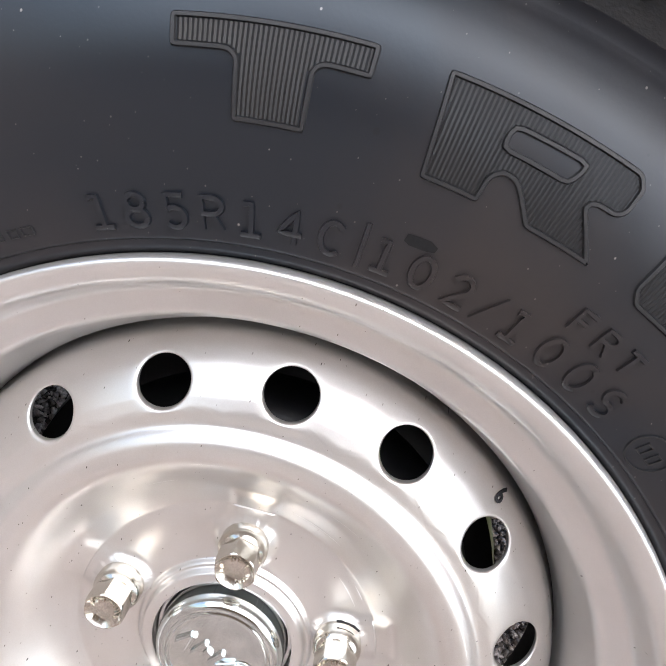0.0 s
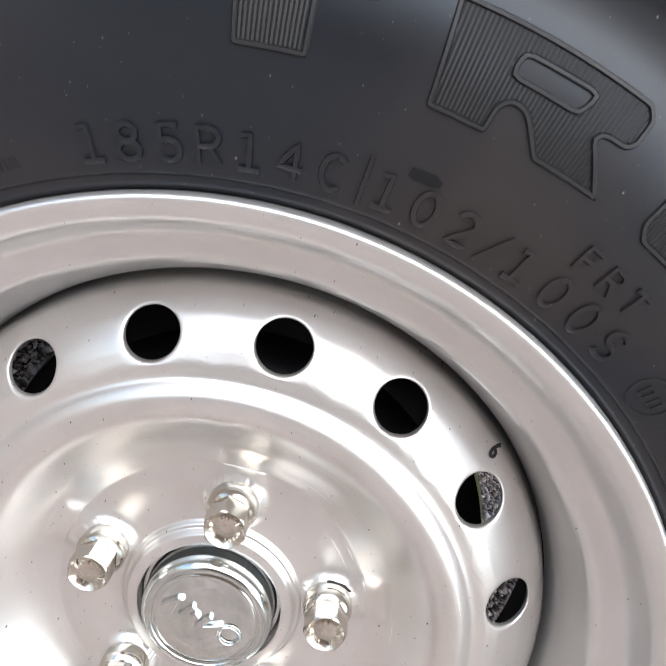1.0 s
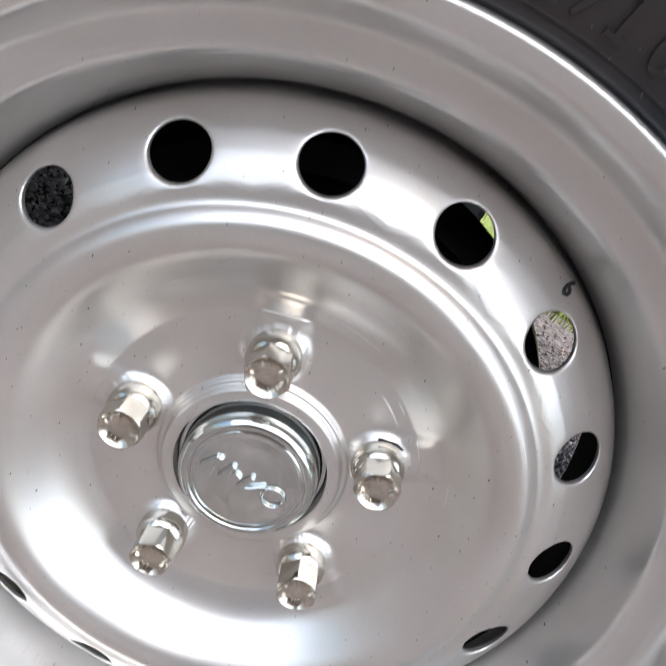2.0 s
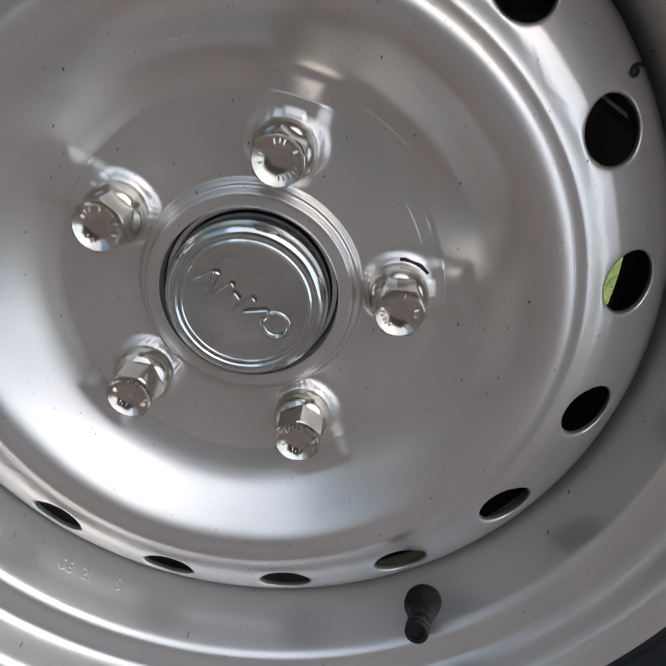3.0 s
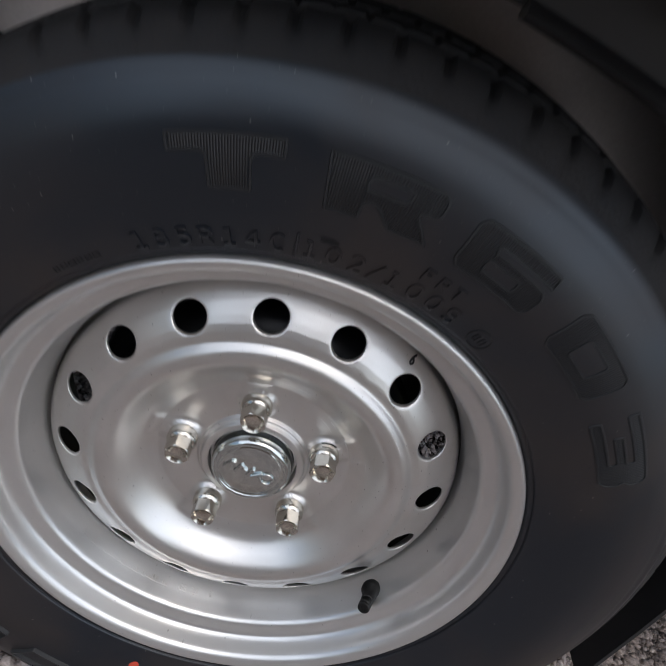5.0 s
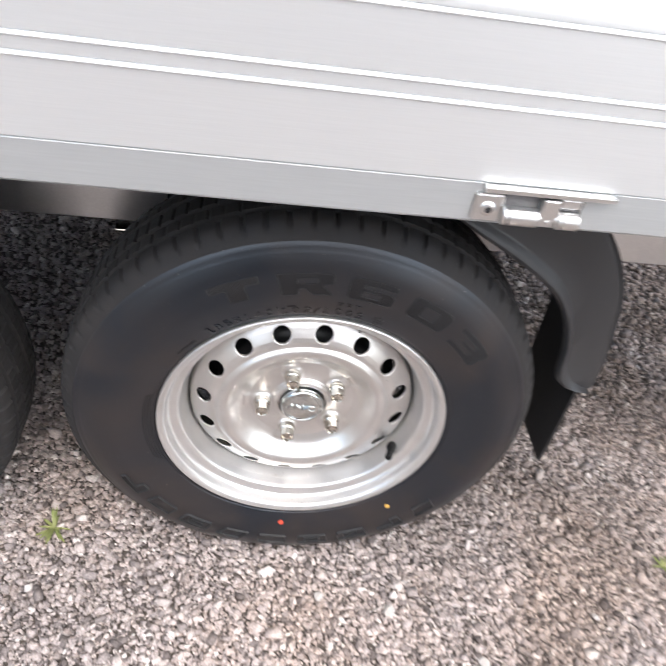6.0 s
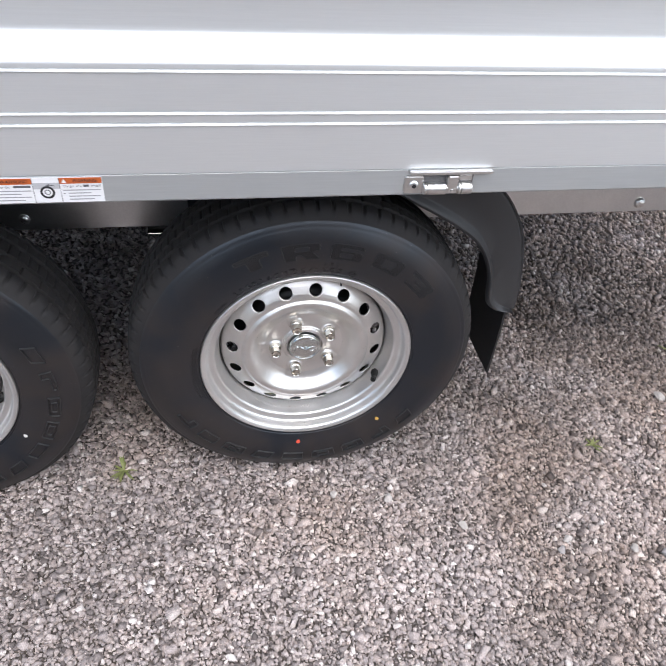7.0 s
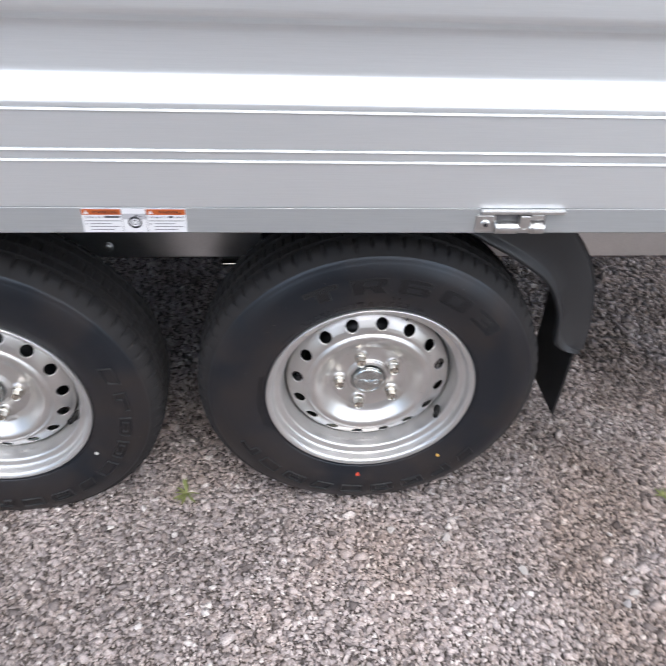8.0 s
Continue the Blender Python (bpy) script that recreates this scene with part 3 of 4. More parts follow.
def moulded_text(text, turn, base, size, lift=0.0009, parent=None, material=None, name="moulded_character", place=None):
    """One line of built-in lettering, laid flat and then wrapped on the sidewall."""
    cu = bpy.data.curves.new("lettering", 'FONT')
    cu.body, cu.size, cu.align_x = text, size, 'CENTER'
    cu.extrude, cu.bevel_depth, cu.resolution_u = 0.0004, 0.00018, 3
    tmp = new("lettering", cu)
    bpy.context.view_layer.update()
    me = bpy.data.meshes.new_from_object(tmp.evaluated_get(bpy.context.evaluated_depsgraph_get()))
    bpy.data.objects.remove(tmp)
    for v in me.vertices:
        v.co = (place or on_side)(v.co.x * (1.0 if place else 1.0 if text == "C" else 1.3), v.co.y, turn, base, v.co.z + lift)
    me.update()
    return link(name, me, material or rubber, parent, angle=30)


def arc(cx, cy, rx, ry, a0=0, a1=360, n=22):
    return [(cx + rx * math.cos(radians(a0 + (a1 - a0) * i / n)), cy + ry * math.sin(radians(a0 + (a1 - a0) * i / n))) for i in range(n + 1)]


STROKES = {      # centre lines of the figures in a box one high
    "1": [[(0.10, 0.95), (0.34, 0.98), (0.34, 0.0)], [(0.04, 0.0), (0.64, 0.0)]],
    "8": [arc(0.35, 0.76, 0.25, 0.23), arc(0.35, 0.27, 0.30, 0.26)],
    "5": [[(0.62, 1.0), (0.14, 1.0), (0.10, 0.54)] + arc(0.34, 0.31, 0.31, 0.31, 128, -140, 16)],
    "R": [[(0.06, 0.0), (0.06, 1.0), (0.36, 1.0)] + arc(0.36, 0.75, 0.28, 0.25, 80, -80, 10) + [(0.06, 0.5)], [(0.36, 0.5), (0.66, 0.0)]],
    "4": [[(0.50, 0.0), (0.50, 1.0), (0.02, 0.30), (0.70, 0.30)]],
    "C": [arc(0.38, 0.5, 0.33, 0.5, 48, 312)],
    "0": [arc(0.35, 0.5, 0.30, 0.5)],
    "2": [arc(0.34, 0.72, 0.28, 0.28, 160, -38, 12) + [(0.05, 0.0), (0.66, 0.0)]],
    "/": [[(0.0, -0.1), (0.62, 1.05)]],
    "S": [arc(0.34, 0.75, 0.27, 0.25, 30, 262, 12) + arc(0.34, 0.26, 0.30, 0.26, 80, -148, 12)],
    "F": [[(0.08, 0.0), (0.08, 1.0), (0.62, 1.0)], [(0.08, 0.52), (0.5, 0.52)]],
    "T": [[(0.35, 0.0), (0.35, 1.0)], [(0.02, 1.0), (0.68, 1.0)]],
    "|": [[(0.35, -0.25), (0.35, 1.3)]],
}


def stroke_character(ch, turn, base, high, wide=1.0, thick=0.0011, lift=0.0013, parent=None):
    """One moulded figure: flat raised strokes with sloped flanks along the centre lines."""
    verts, faces = [], []
    for line in STROKES[ch]:
        pts = [Vector(((x - 0.35) * high * wide, y * high)) for x, y in line]
        dense = []
        for p, q in zip(pts, pts[1:]):
            n = max(1, int((q - p).length / 0.0022))
            dense += [p + (q - p) * k / n for k in range(n)]
        pts = dense + [pts[-1]]
        first = len(verts)
        for k, p in enumerate(pts):
            a, b = pts[max(k - 1, 0)], pts[min(k + 1, len(pts) - 1)]
            d = (b - a).normalized()
            nrm = Vector((-d.y, d.x))
            for off, up in ((-1.0, -0.0002), (-0.7, lift), (0.7, lift), (1.0, -0.0002)):
                q = p + nrm * off * thick
                verts.append(on_side(q.x, q.y, turn, base, up))
        for k in range(len(pts) - 1):
            f = first + 4 * k
            faces += [(f + i, f + i + 1, f + i + 5, f + i + 4) for i in range(3)]
        e = first + 4 * (len(pts) - 1)
        faces += [(first, first + 3, first + 2, first + 1), (e, e + 1, e + 2, e + 3)]
    return raw("moulded_character", verts, faces, rubber, parent, angle=60)


for ch, turn_at in zip("185R14C", (126.8, 123.6, 120.2, 116.9, 113.4, 110.0, 106.4)):
    stroke_character(ch, turn_at, 0.2055, 0.0106, 1.05, parent=wheel)
for ch, turn_at in zip("102/100S", (101.6, 98.1, 94.5, 91.3, 88.6, 84.8, 81.3, 77.8)):
    stroke_character(ch, turn_at, 0.2055, 0.0106, 1.05, parent=wheel)
# fine moulded lines beside the bead
for k in range(3):
    raised_shape("moulded_line", [[(-70 + 6 * k, 0.9), (-70 + 6 * k, 0)] + [(x, 0) for x in range(-60, 70, 6)] + [(70, 0), (70, 0.9)] + [(x, 0.9) for x in range(66, -61, -6)]], 184, base=0.2035 + 0.0035 * k, border=0.0003, high=0.0007, parent=wheel, ribs=False)
stroke_character("|", 103.7, 0.2065, 0.0100, thick=0.0009, parent=wheel)
for ch, turn_at in zip("FRT", (85.0, 82.4, 79.9)):
    stroke_character(ch, turn_at, 0.2203, 0.0079, 1.1, thick=0.0009, parent=wheel)
# unreadable small line: bars
for k in range(6):
    w = 1.5 + 0.4 * ((k * 7) % 3)
    raised_shape("moulded_bar", [[(-w, 3.2), (-w, 0), (w, 0), (w, 3.2)]], 141.5 - 1.45 * k, base=0.2062, border=0.0005, high=0.0006, parent=wheel, ribs=False)
# round approval mark
CIRCLE = [(7.5 * math.cos(2 * math.pi * i / 24), 7.5 + 7.5 * math.sin(2 * math.pi * i / 24)) for i in range(24)]
raised_shape("moulded_mark", [CIRCLE], 71.5, base=0.2030, border=0.0009, high=0.0007, parent=wheel, ribs=False)
raised_shape("moulded_bar", [[(-4, 10), (-4, 5), (-1, 5), (-1, 10)]], 71.5, base=0.2030, border=0.0006, high=0.0007, parent=wheel, ribs=False)
raised_shape("moulded_bar", [[(1, 10), (1, 5), (4, 5), (4, 10)]], 71.5, base=0.2030, border=0.0006, high=0.0007, parent=wheel, ribs=False)
# dark scuff over the figures
vs = [on_side(x / 1000, y / 1000, 99.4, 0.2180, 0.0003) for x, y in ((-5, 0.2), (-3, -0.6), (2, -0.4), (5.5, 0.4), (5.8, 2.2), (3, 3.4), (-1, 3.2), (-4.6, 2.8))]
raw("scuff", vs, [tuple(range(8))], scuff_black, wheel)


# ---- stamps on the rim and marker strokes on the disc ----
RIM_WALL = [(y, r) for r, y in RIM if r < 0.168 and y < 0.06]


def on_rim(x, y, turn, depth, lift):
    """A lettering point on the steep wall of the rim: y runs inwards along the axle."""
    r = lerp_y(RIM_WALL, depth + y) - lift + 0.0004
    a = radians(turn) + x / 0.164
    return (r * math.cos(a), depth + y, r * math.sin(a))


for text, turn_at, depth, size in (("S", -80.6, 0.0408, 0.0078), ("21", -85.6, 0.0400, 0.0072), ("08", -89.4, 0.0396, 0.0072)):
    moulded_text(text, turn_at, depth, size, lift=0.0004, parent=wheel, material=silver, name="stamped_character", place=on_rim)
rng = random.Random(4)
for k in range(26):       # worn stamping that cannot be read: short bars and cross bars
    turn_at = -125.5 + 1.12 * k + (1.6 if k > 5 else 0) + (1.2 if k > 17 else 0)
    wide, tall, down = (rng.choice((0.0008, 0.0009, 0.0026)), rng.choice((0.0054, 0.0058, 0.003)), 0.0385 + rng.uniform(-0.0003, 0.0004))
    vs = []
    for y, up in ((0, -0.0005), (0.0004, 0.0003), (tall - 0.0004, 0.0003), (tall, -0.0005)):
        vs += [on_rim(x, y, turn_at, down, up + 0.0004) for x in (-wide / 2, wide / 2)]
    raw("stamped_bar", vs, [(0, 1, 3, 2), (2, 3, 5, 4), (4, 5, 7, 6), (0, 2, 4, 6), (1, 7, 5, 3)], silver, wheel)


def on_disc(x, y, turn, base, lift):
    r = base + y
    a = radians(turn) - x / base
    return (r * math.cos(a), lerp_y(BAND + DISC_OUT[1:], r) - lift + 0.0004, r * math.sin(a))


moulded_text("6", 66.4, 0.1495, 0.0085, lift=0.0007, parent=wheel, material=ink, name="marker_stroke", place=on_disc)
# black marker arc beside one bolt
ba = BOLT_TURN - 2 * math.pi / 5
bc = Vector((BOLT_R * math.cos(ba), 0, BOLT_R * math.sin(ba)))
vs = []
for i in range(13):
    q = radians(92 - 52 * i / 12)
    for rr in (0.0128 - 0.0001 * (i % 2), 0.0142 + 0.0002 * math.sin(i)):
        vs.append((bc.x + rr * math.cos(q + 0.55), 0.0455, bc.z + rr * math.sin(q + 0.55)))
raw("marker_stroke", vs, [(2 * i, 2 * i + 1, 2 * i + 3, 2 * i + 2) for i in range(12)], ink, wheel)

# fine turning scratches in the paint of the disc: thin bright arcs
scratch_mat = shader("scratched_paint", (0.85, 0.84, 0.82), (0.7, 0.69, 0.67), rough=0.5, rough2=0.6, metal=0.0, scale=300, fine=2000)
for r0, a0, a1, wide in ((0.0956, 89, 78.5, 0.0004), (0.0795, 95, 76, 0.0005), (0.0672, 66, 51, 0.0006), (0.0716, 60, 53, 0.0005), (0.1045, 124, 116, 0.0003), (0.0680, -28, -44, 0.0004), (0.0862, 30, 22, 0.0003), (0.1150, 52, 41, 0.0004), (0.0905, 140, 131, 0.0003)):
    vs = []
    for i in range(13):
        t = i / 12
        a, w = radians(a0 + (a1 - a0) * t), wide * math.sin(math.pi * (0.06 + 0.88 * t))
        for r in (r0 - w / 2, r0 + w / 2):
            vs.append((r * math.cos(a), lerp_y(DISC_IN[8:], r) - 0.00015, r * math.sin(a)))
    raw("scratch", vs, [(2 * i, 2 * i + 1, 2 * i + 3, 2 * i + 2) for i in range(12)], scratch_mat, wheel)

# ---- second wheel, a copy turned about its axle ----
second = wheel.copy()
scene.collection.objects.link(second)
second.location = (-0.707, 0, HUB - 0.014)
second.rotation_euler = (0, radians(38), 0)
for ob in list(wheel.children):
    if ob.name.split(".")[0] in ("marker_stroke", "scuff", "red_dot", "scratch"):
        continue
    o = ob.copy()
    scene.collection.objects.link(o)
    o.parent = second
    own = ob.name.split(".")[0]
    extra = 95 if own.startswith("moulded") or own in ("tyre", "red_dot", "yellow_dot") else 45.5 if own in ("valve_stem", "rim", "stamped_bar", "stamped_character") else 0
    if own == "yellow_dot":
        o.name, o.data, extra = "white_dot", ob.data.copy(), 53.6
        o.data.materials[0] = white_paint
        tagged(o, "white paint dot on the tyre")
    if extra:
        o.matrix_basis = Matrix.Rotation(-radians(extra), 4, 'Y') @ ob.matrix_basis


# ---- the pair of wheels on the far side ----
FAR_Y = 1.40
for x, lower in ((0.0, 0.0), (-0.707, 0.014)):
    other = wheel.copy()
    scene.collection.objects.link(other)
    other.location, other.rotation_euler = (x, FAR_Y, HUB - lower), (0, 0, math.pi)
    for ob in list(wheel.children):
        if ob.name.split(".")[0] in ("tyre", "rim", "rim_barrel", "brake_drum", "hub_cap"):
            o = ob.copy()
            scene.collection.objects.link(o)
            o.parent = other


# ---- trailer body ----
Z = HUB
PANEL_Y = -0.1055
X0, X1 = -2.6, 1.45
def side_profile():
    y = PANEL_Y
    p = [(y + 0.024, 0.4435), (y, 0.4435)]
    for z in (0.5060, 0.5198, 0.5690):          # raised ribs along the panel, a fine groove above each
        p += [(y, z - 0.0022), (y - 0.0013, z - 0.0014), (y - 0.0014, z - 0.0004), (y - 0.0002, z + 0.0018), (y + 0.0011, z + 0.0020), (y + 0.0011, z + 0.0028), (y, z + 0.0031)]
    p += [(y, 0.5762), (y + 0.0004, 0.5782), (y + 0.0015, 0.5803), (y + 0.0032, 0.5828), (y + 0.0180, 0.6022), (y + 0.0194, 0.6045), (y + 0.0202, 0.6075), (y + 0.0205, 0.612), (y + 0.0205, 0.652), (y + 0.0200, 0.6575),
          (y + 0.0180, 0.6625), (y + 0.0120, 0.6675), (y + 0.0078, 0.6715), (y + 0.0058, 0.676), (y + 0.005, 0.682), (y + 0.005, 0.78), (y + 0.006, 0.785), (y + 0.03, 0.785), (y + 0.03, 0.4435)]
    return [(a, b + Z) for a, b in p]


def extrude(prof, x0, x1):
    k = len(prof)
    verts = [(x, y, z) for x in (x0, x1) for y, z in prof]
    faces = [(i, (i + 1) % k, k + (i + 1) % k, k + i) for i in range(k)] + [tuple(range(k)), tuple(range(2 * k - 1, k - 1, -1))]
    return verts, faces


raw("side_panel", *extrude(side_profile(), X0, X1), alu, trailer, "brushed aluminium drop side panel with ribs", angle=20)
rail = [(PANEL_Y + 0.0025, 0.4425), (PANEL_Y + 0.001, 0.441), (PANEL_Y + 0.001, 0.406), (PANEL_Y + 0.003, 0.4034), (PANEL_Y + 0.06, 0.4034), (PANEL_Y + 0.06, 0.4425)]
raw("side_rail", *extrude([(y, z + Z) for y, z in rail], X0, X1), alu_rail, trailer, "grey anodised aluminium edge rail", angle=20)
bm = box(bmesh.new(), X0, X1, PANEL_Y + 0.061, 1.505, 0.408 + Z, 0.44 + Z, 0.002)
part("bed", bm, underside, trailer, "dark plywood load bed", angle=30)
beam = [(0.25, 0.147), (0.248, 0.149), (0.248, 0.402), (0.25, 0.404), (0.30, 0.404), (0.30, 0.398), (0.254, 0.398), (0.254, 0.153), (0.30, 0.153), (0.30, 0.147)]
near_beam = raw("chassis_beam", *extrude([(y, z + Z) for y, z in beam], X0, X1), beam_zinc, trailer, "galvanised steel chassis beam", angle=20)
near_beam.data.materials.append(flange_shade)         # lower flange face coloured black in place of its shade
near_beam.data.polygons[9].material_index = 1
# far beam takes the dark bed colour to paint in the shade under the trailer
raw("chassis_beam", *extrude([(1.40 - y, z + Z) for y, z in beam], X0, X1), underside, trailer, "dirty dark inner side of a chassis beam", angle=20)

# ---- ground ----
def gravel_material(name, dark, light, scale):
    m = bpy.data.materials.new(name)
    m.use_nodes = True
    n, l = m.node_tree.nodes, m.node_tree.links
    b = n["Principled BSDF"]
    b.inputs["Roughness"].default_value = 0.85
    tc = n.new("ShaderNodeTexCoord")
    v = n.new("ShaderNodeTexVoronoi")
    v.inputs["Scale"].default_value = scale
    l.new(tc.outputs["Object"], v.inputs[0])
    bw = n.new("ShaderNodeSeparateColor")
    l.new(v.outputs["Color"], bw.inputs[0])
    mx = n.new("ShaderNodeMix")
    mx.data_type = 'RGBA'
    mx.inputs["A"].default_value = (*dark, 1)
    mx.inputs["B"].default_value = (*light, 1)
    l.new(bw.outputs[0], mx.inputs["Factor"])
    l.new(mx.outputs["Result"], b.inputs["Base Color"])
    bp = n.new("ShaderNodeBump")
    bp.inputs["Distance"].default_value = 0.006
    bp.invert = True
    l.new(v.outputs["Distance"], bp.inputs["Height"])
    l.new(bp.outputs[0], b.inputs["Normal"])
    return m


ground_mat = gravel_material("gravel_ground", (0.085, 0.069, 0.059), (0.30, 0.25, 0.218), 80)
raw("ground", [(-80, -80, -0.006), (80, -80, -0.006), (80, 80, -0.006), (-80, 80, -0.006)], [(0, 1, 2, 3)], ground_mat, None, smooth=False)
tagged(bpy.data.objects["ground"], "grey crushed stone yard", "ground", kind="structure")


# ---- mudguard ----
FY0, FY1 = 0.035, 0.232
END = [(0.4005, 0.0765), (0.3995, 0.125), (0.3885, 0.19), (0.3755, 0.24), (0.351, 0.287), (0.322, 0.324), (0.285, 0.357), (0.245, 0.378), (0.19, 0.391), (0.10, 0.396), (0.0, 0.398)]
END = smooth_profile(END, 3)
AXLE2 = -0.712
SHELL = END + [(AXLE2 - x, z) for x, z in reversed(END)]


def mudguard_shell():
    n = len(SHELL)
    verts, faces = [], []
    for k in range(n):
        p, q = SHELL[max(k - 1, 0)], SHELL[min(k + 1, n - 1)]
        d = Vector((q[0] - p[0], q[1] - p[1])).normalized()
        nx, nz = d.y, -d.x
        x, z = SHELL[k]
        for y, off in ((FY0, 0), (FY1, 0), (FY1, -0.003), (FY0, -0.003)):
            verts.append((x + nx * off, y, z + nz * off + HUB))
    for k in range(n - 1):
        for i in range(4):
            j = (i + 1) % 4
            faces.append((4 * k + i, 4 * k + j, 4 * k + 4 + j, 4 * k + 4 + i))
    faces += [(0, 1, 2, 3), (4 * n - 4, 4 * n - 1, 4 * n - 2, 4 * n - 3)]
    return verts, faces


guard = raw("mudguard", *mudguard_shell(), plastic, trailer, "black plastic twin axle mudguard", angle=45)
INNER = smooth_profile([(0.392, 0.0725), (0.368, 0.0735), (0.3506, 0.080), (0.338, 0.093), (0.333, 0.110), (0.331, 0.132), (0.327, 0.154), (0.313, 0.191), (0.2885, 0.228), (0.252, 0.257), (0.212, 0.283), (0.166, 0.309),
                        (0.12, 0.335), (0.06, 0.344), (0.0, 0.347)], 3)


def skirt(flip):
    """Outer face of the mudguard between its shell line and the wheel opening, with a rolled inner edge."""
    m = 40
    def at(curve, t):
        f = t * (len(curve) - 1)
        i = min(int(f), len(curve) - 2)
        a, b = curve[i], curve[i + 1]
        return a[0] + (b[0] - a[0]) * (f - i), a[1] + (b[1] - a[1]) * (f - i)
    verts, faces = [], []
    for k in range(m + 1):
        t = k / m
        (xo, zo), (xi, zi) = at(END, t), at(INNER, t)
        for f, y in ((1.0, FY0 + 0.012), (0.99, FY0 + 0.005), (0.96, FY0 + 0.001), (0.9, FY0 - 0.001), (0.5, FY0 - 0.003), (0.21, FY0 - 0.002), (0.17, FY0 - 0.004), (0.13, FY0 - 0.010), (0.07, FY0 - 0.012), (0.02, FY0 - 0.009), (0.0, FY0 - 0.002), (0.02, FY0 + 0.003), (0.9, FY0 + 0.013)):
            x, z = xi + (xo - xi) * f, zi + (zo - zi) * f
            verts.append((AXLE2 - x if flip else x, y, z + HUB))
    for k in range(m):
        for i in range(13):
            j = (i + 1) % 13
            faces.append((13 * k + i, 13 * k + j, 13 * k + 13 + j, 13 * k + 13 + i))
    faces += [tuple(range(13)), tuple(range(13 * m + 12, 13 * m - 1, -1))]
    return raw("side_skirt", verts, faces, plastic, guard, angle=40)


skirt(False)
skirt(True)
bm = box(bmesh.new(), AXLE2, 0.0, FY0 - 0.001, FY0 + 0.003, 0.352 + HUB, 0.399 + HUB, 0.001)
part("side_skirt", bm, plastic, guard)
# mud flap: a rubber sheet that hangs across the end of the mudguard
bm = bmesh.new()
cols = []
for k in range(9):
    t = k / 8
    z = 0.24 - 0.366 * t
    x = 0.383 + 0.020 * math.sin(min(t * 1.3, 1) * 1.5) - 0.004 * t
    cols.append([bm.verts.new((x + dx, y, z + HUB)) for dx, y in ((0, 0.062), (0, 0.225), (0.004, 0.225), (0.004, 0.062))])
for a, b in zip(cols, cols[1:]):
    for i in range(4):
        bm.faces.new((a[i], a[(i + 1) % 4], b[(i + 1) % 4], b[i]))
bm.faces.new(cols[0])
bm.faces.new(cols[-1])
part("mud_flap", bm, flap_rubber, guard, "black rubber mud flap", angle=40)

far_guard = guard.copy()
scene.collection.objects.link(far_guard)
far_guard.matrix_basis = Matrix.Translation((AXLE2, 1.40, 0)) @ Matrix.Rotation(math.pi, 4, 'Z')
for ob in list(guard.children):
    o = ob.copy()
    scene.collection.objects.link(o)
    o.parent = far_guard

# ---- bolts and slot on the chassis beam ----
def round_head(x, y, z, r, h, material, parent, name="bolt_head"):
    prof = [(0.0001, -h), (r * 0.5, -h * 0.96), (r * 0.8, -h * 0.75), (r, -h * 0.3), (r, 0.001)]
    v, f = spin(prof, 24)
    ob = raw(name, v, f, material, parent)
    ob.location = (x, y, z)
    return ob


round_head(0.743, 0.248, 0.169 + HUB, 0.012, 0.008, galv, trailer)
round_head(-0.497, 0.248, 0.171 + HUB, 0.010, 0.007, galv, trailer)
part("bracket", box(bmesh.new(), -0.282, -0.225, 0.240, 0.30, 0.131 + HUB, 0.137 + HUB, 0.0015), zinc, trailer, "zinc plated bracket foot under the beam")
bm = box(bmesh.new(), -0.282, -0.230, 0.262, 0.30, 0.137 + HUB, 0.148 + HUB, 0.001)
part("bracket_web", bm, dark_iron, trailer)
# axle beams: six-sided tubes across the trailer, a little above the hubs
for x in (0.0, AXLE2):
    ring = [(x - 0.033 + 0.095 * math.cos(math.pi * i / 3), HUB + 0.075 + 0.095 * math.sin(math.pi * i / 3)) for i in range(6)]
    bm = bmesh.new()
    near, far = ([bm.verts.new((px, y, pz)) for px, pz in ring] for y in (0.175, 1.23))
    for i in range(6):
        bm.faces.new((near[i], near[(i + 1) % 6], far[(i + 1) % 6], far[i]))
    bm.faces.new(near)
    bm.faces.new(far)
    bmesh.ops.bevel(bm, geom=list(bm.edges), offset=0.006, segments=2, affect='EDGES')
    part("axle_beam", bm, dark_iron, trailer, "dark six-sided axle beam")

    part("axle_bracket", box(bmesh.new(), x - 0.20, x - 0.06, 0.196, 0.246, HUB + 0.04, HUB + 0.25, 0.004), dark_iron, trailer, "dark axle mounting bracket")

# ---- drop side latch ----
LY = PANEL_Y
latch = part("latch", box(bmesh.new(), 0.0985, 0.1245, LY - 0.0035, LY + 0.002, 0.4085 + Z, 0.4335 + Z, 0.0015), latch_zinc, trailer, "zinc plated drop side latch with spring barrel")
bm = box(bmesh.new(), 0.103, 0.2185, LY - 0.0085, LY + 0.001, 0.4374 + Z, 0.4425 + Z, 0.001)
part("latch_bar", bm, latch_zinc, latch)


def lying(name, x0, x1, z, r, y, material, bands=()):
    prof = [(0.0001, x0), (r * 0.8, x0), (r, x0 + 0.0012)] + [q for xb in bands for q in ((r, xb - 0.001), (r * 0.8, xb - 0.0006), (r * 0.8, xb + 0.0006), (r, xb + 0.001))] + [(r, x1 - 0.0012), (r * 0.8, x1), (0.0001, x1)]
    v, f = spin(prof, 32)
    return raw(name, [(yy, xx + y, zz + z) for xx, yy, zz in v], f, material, latch)


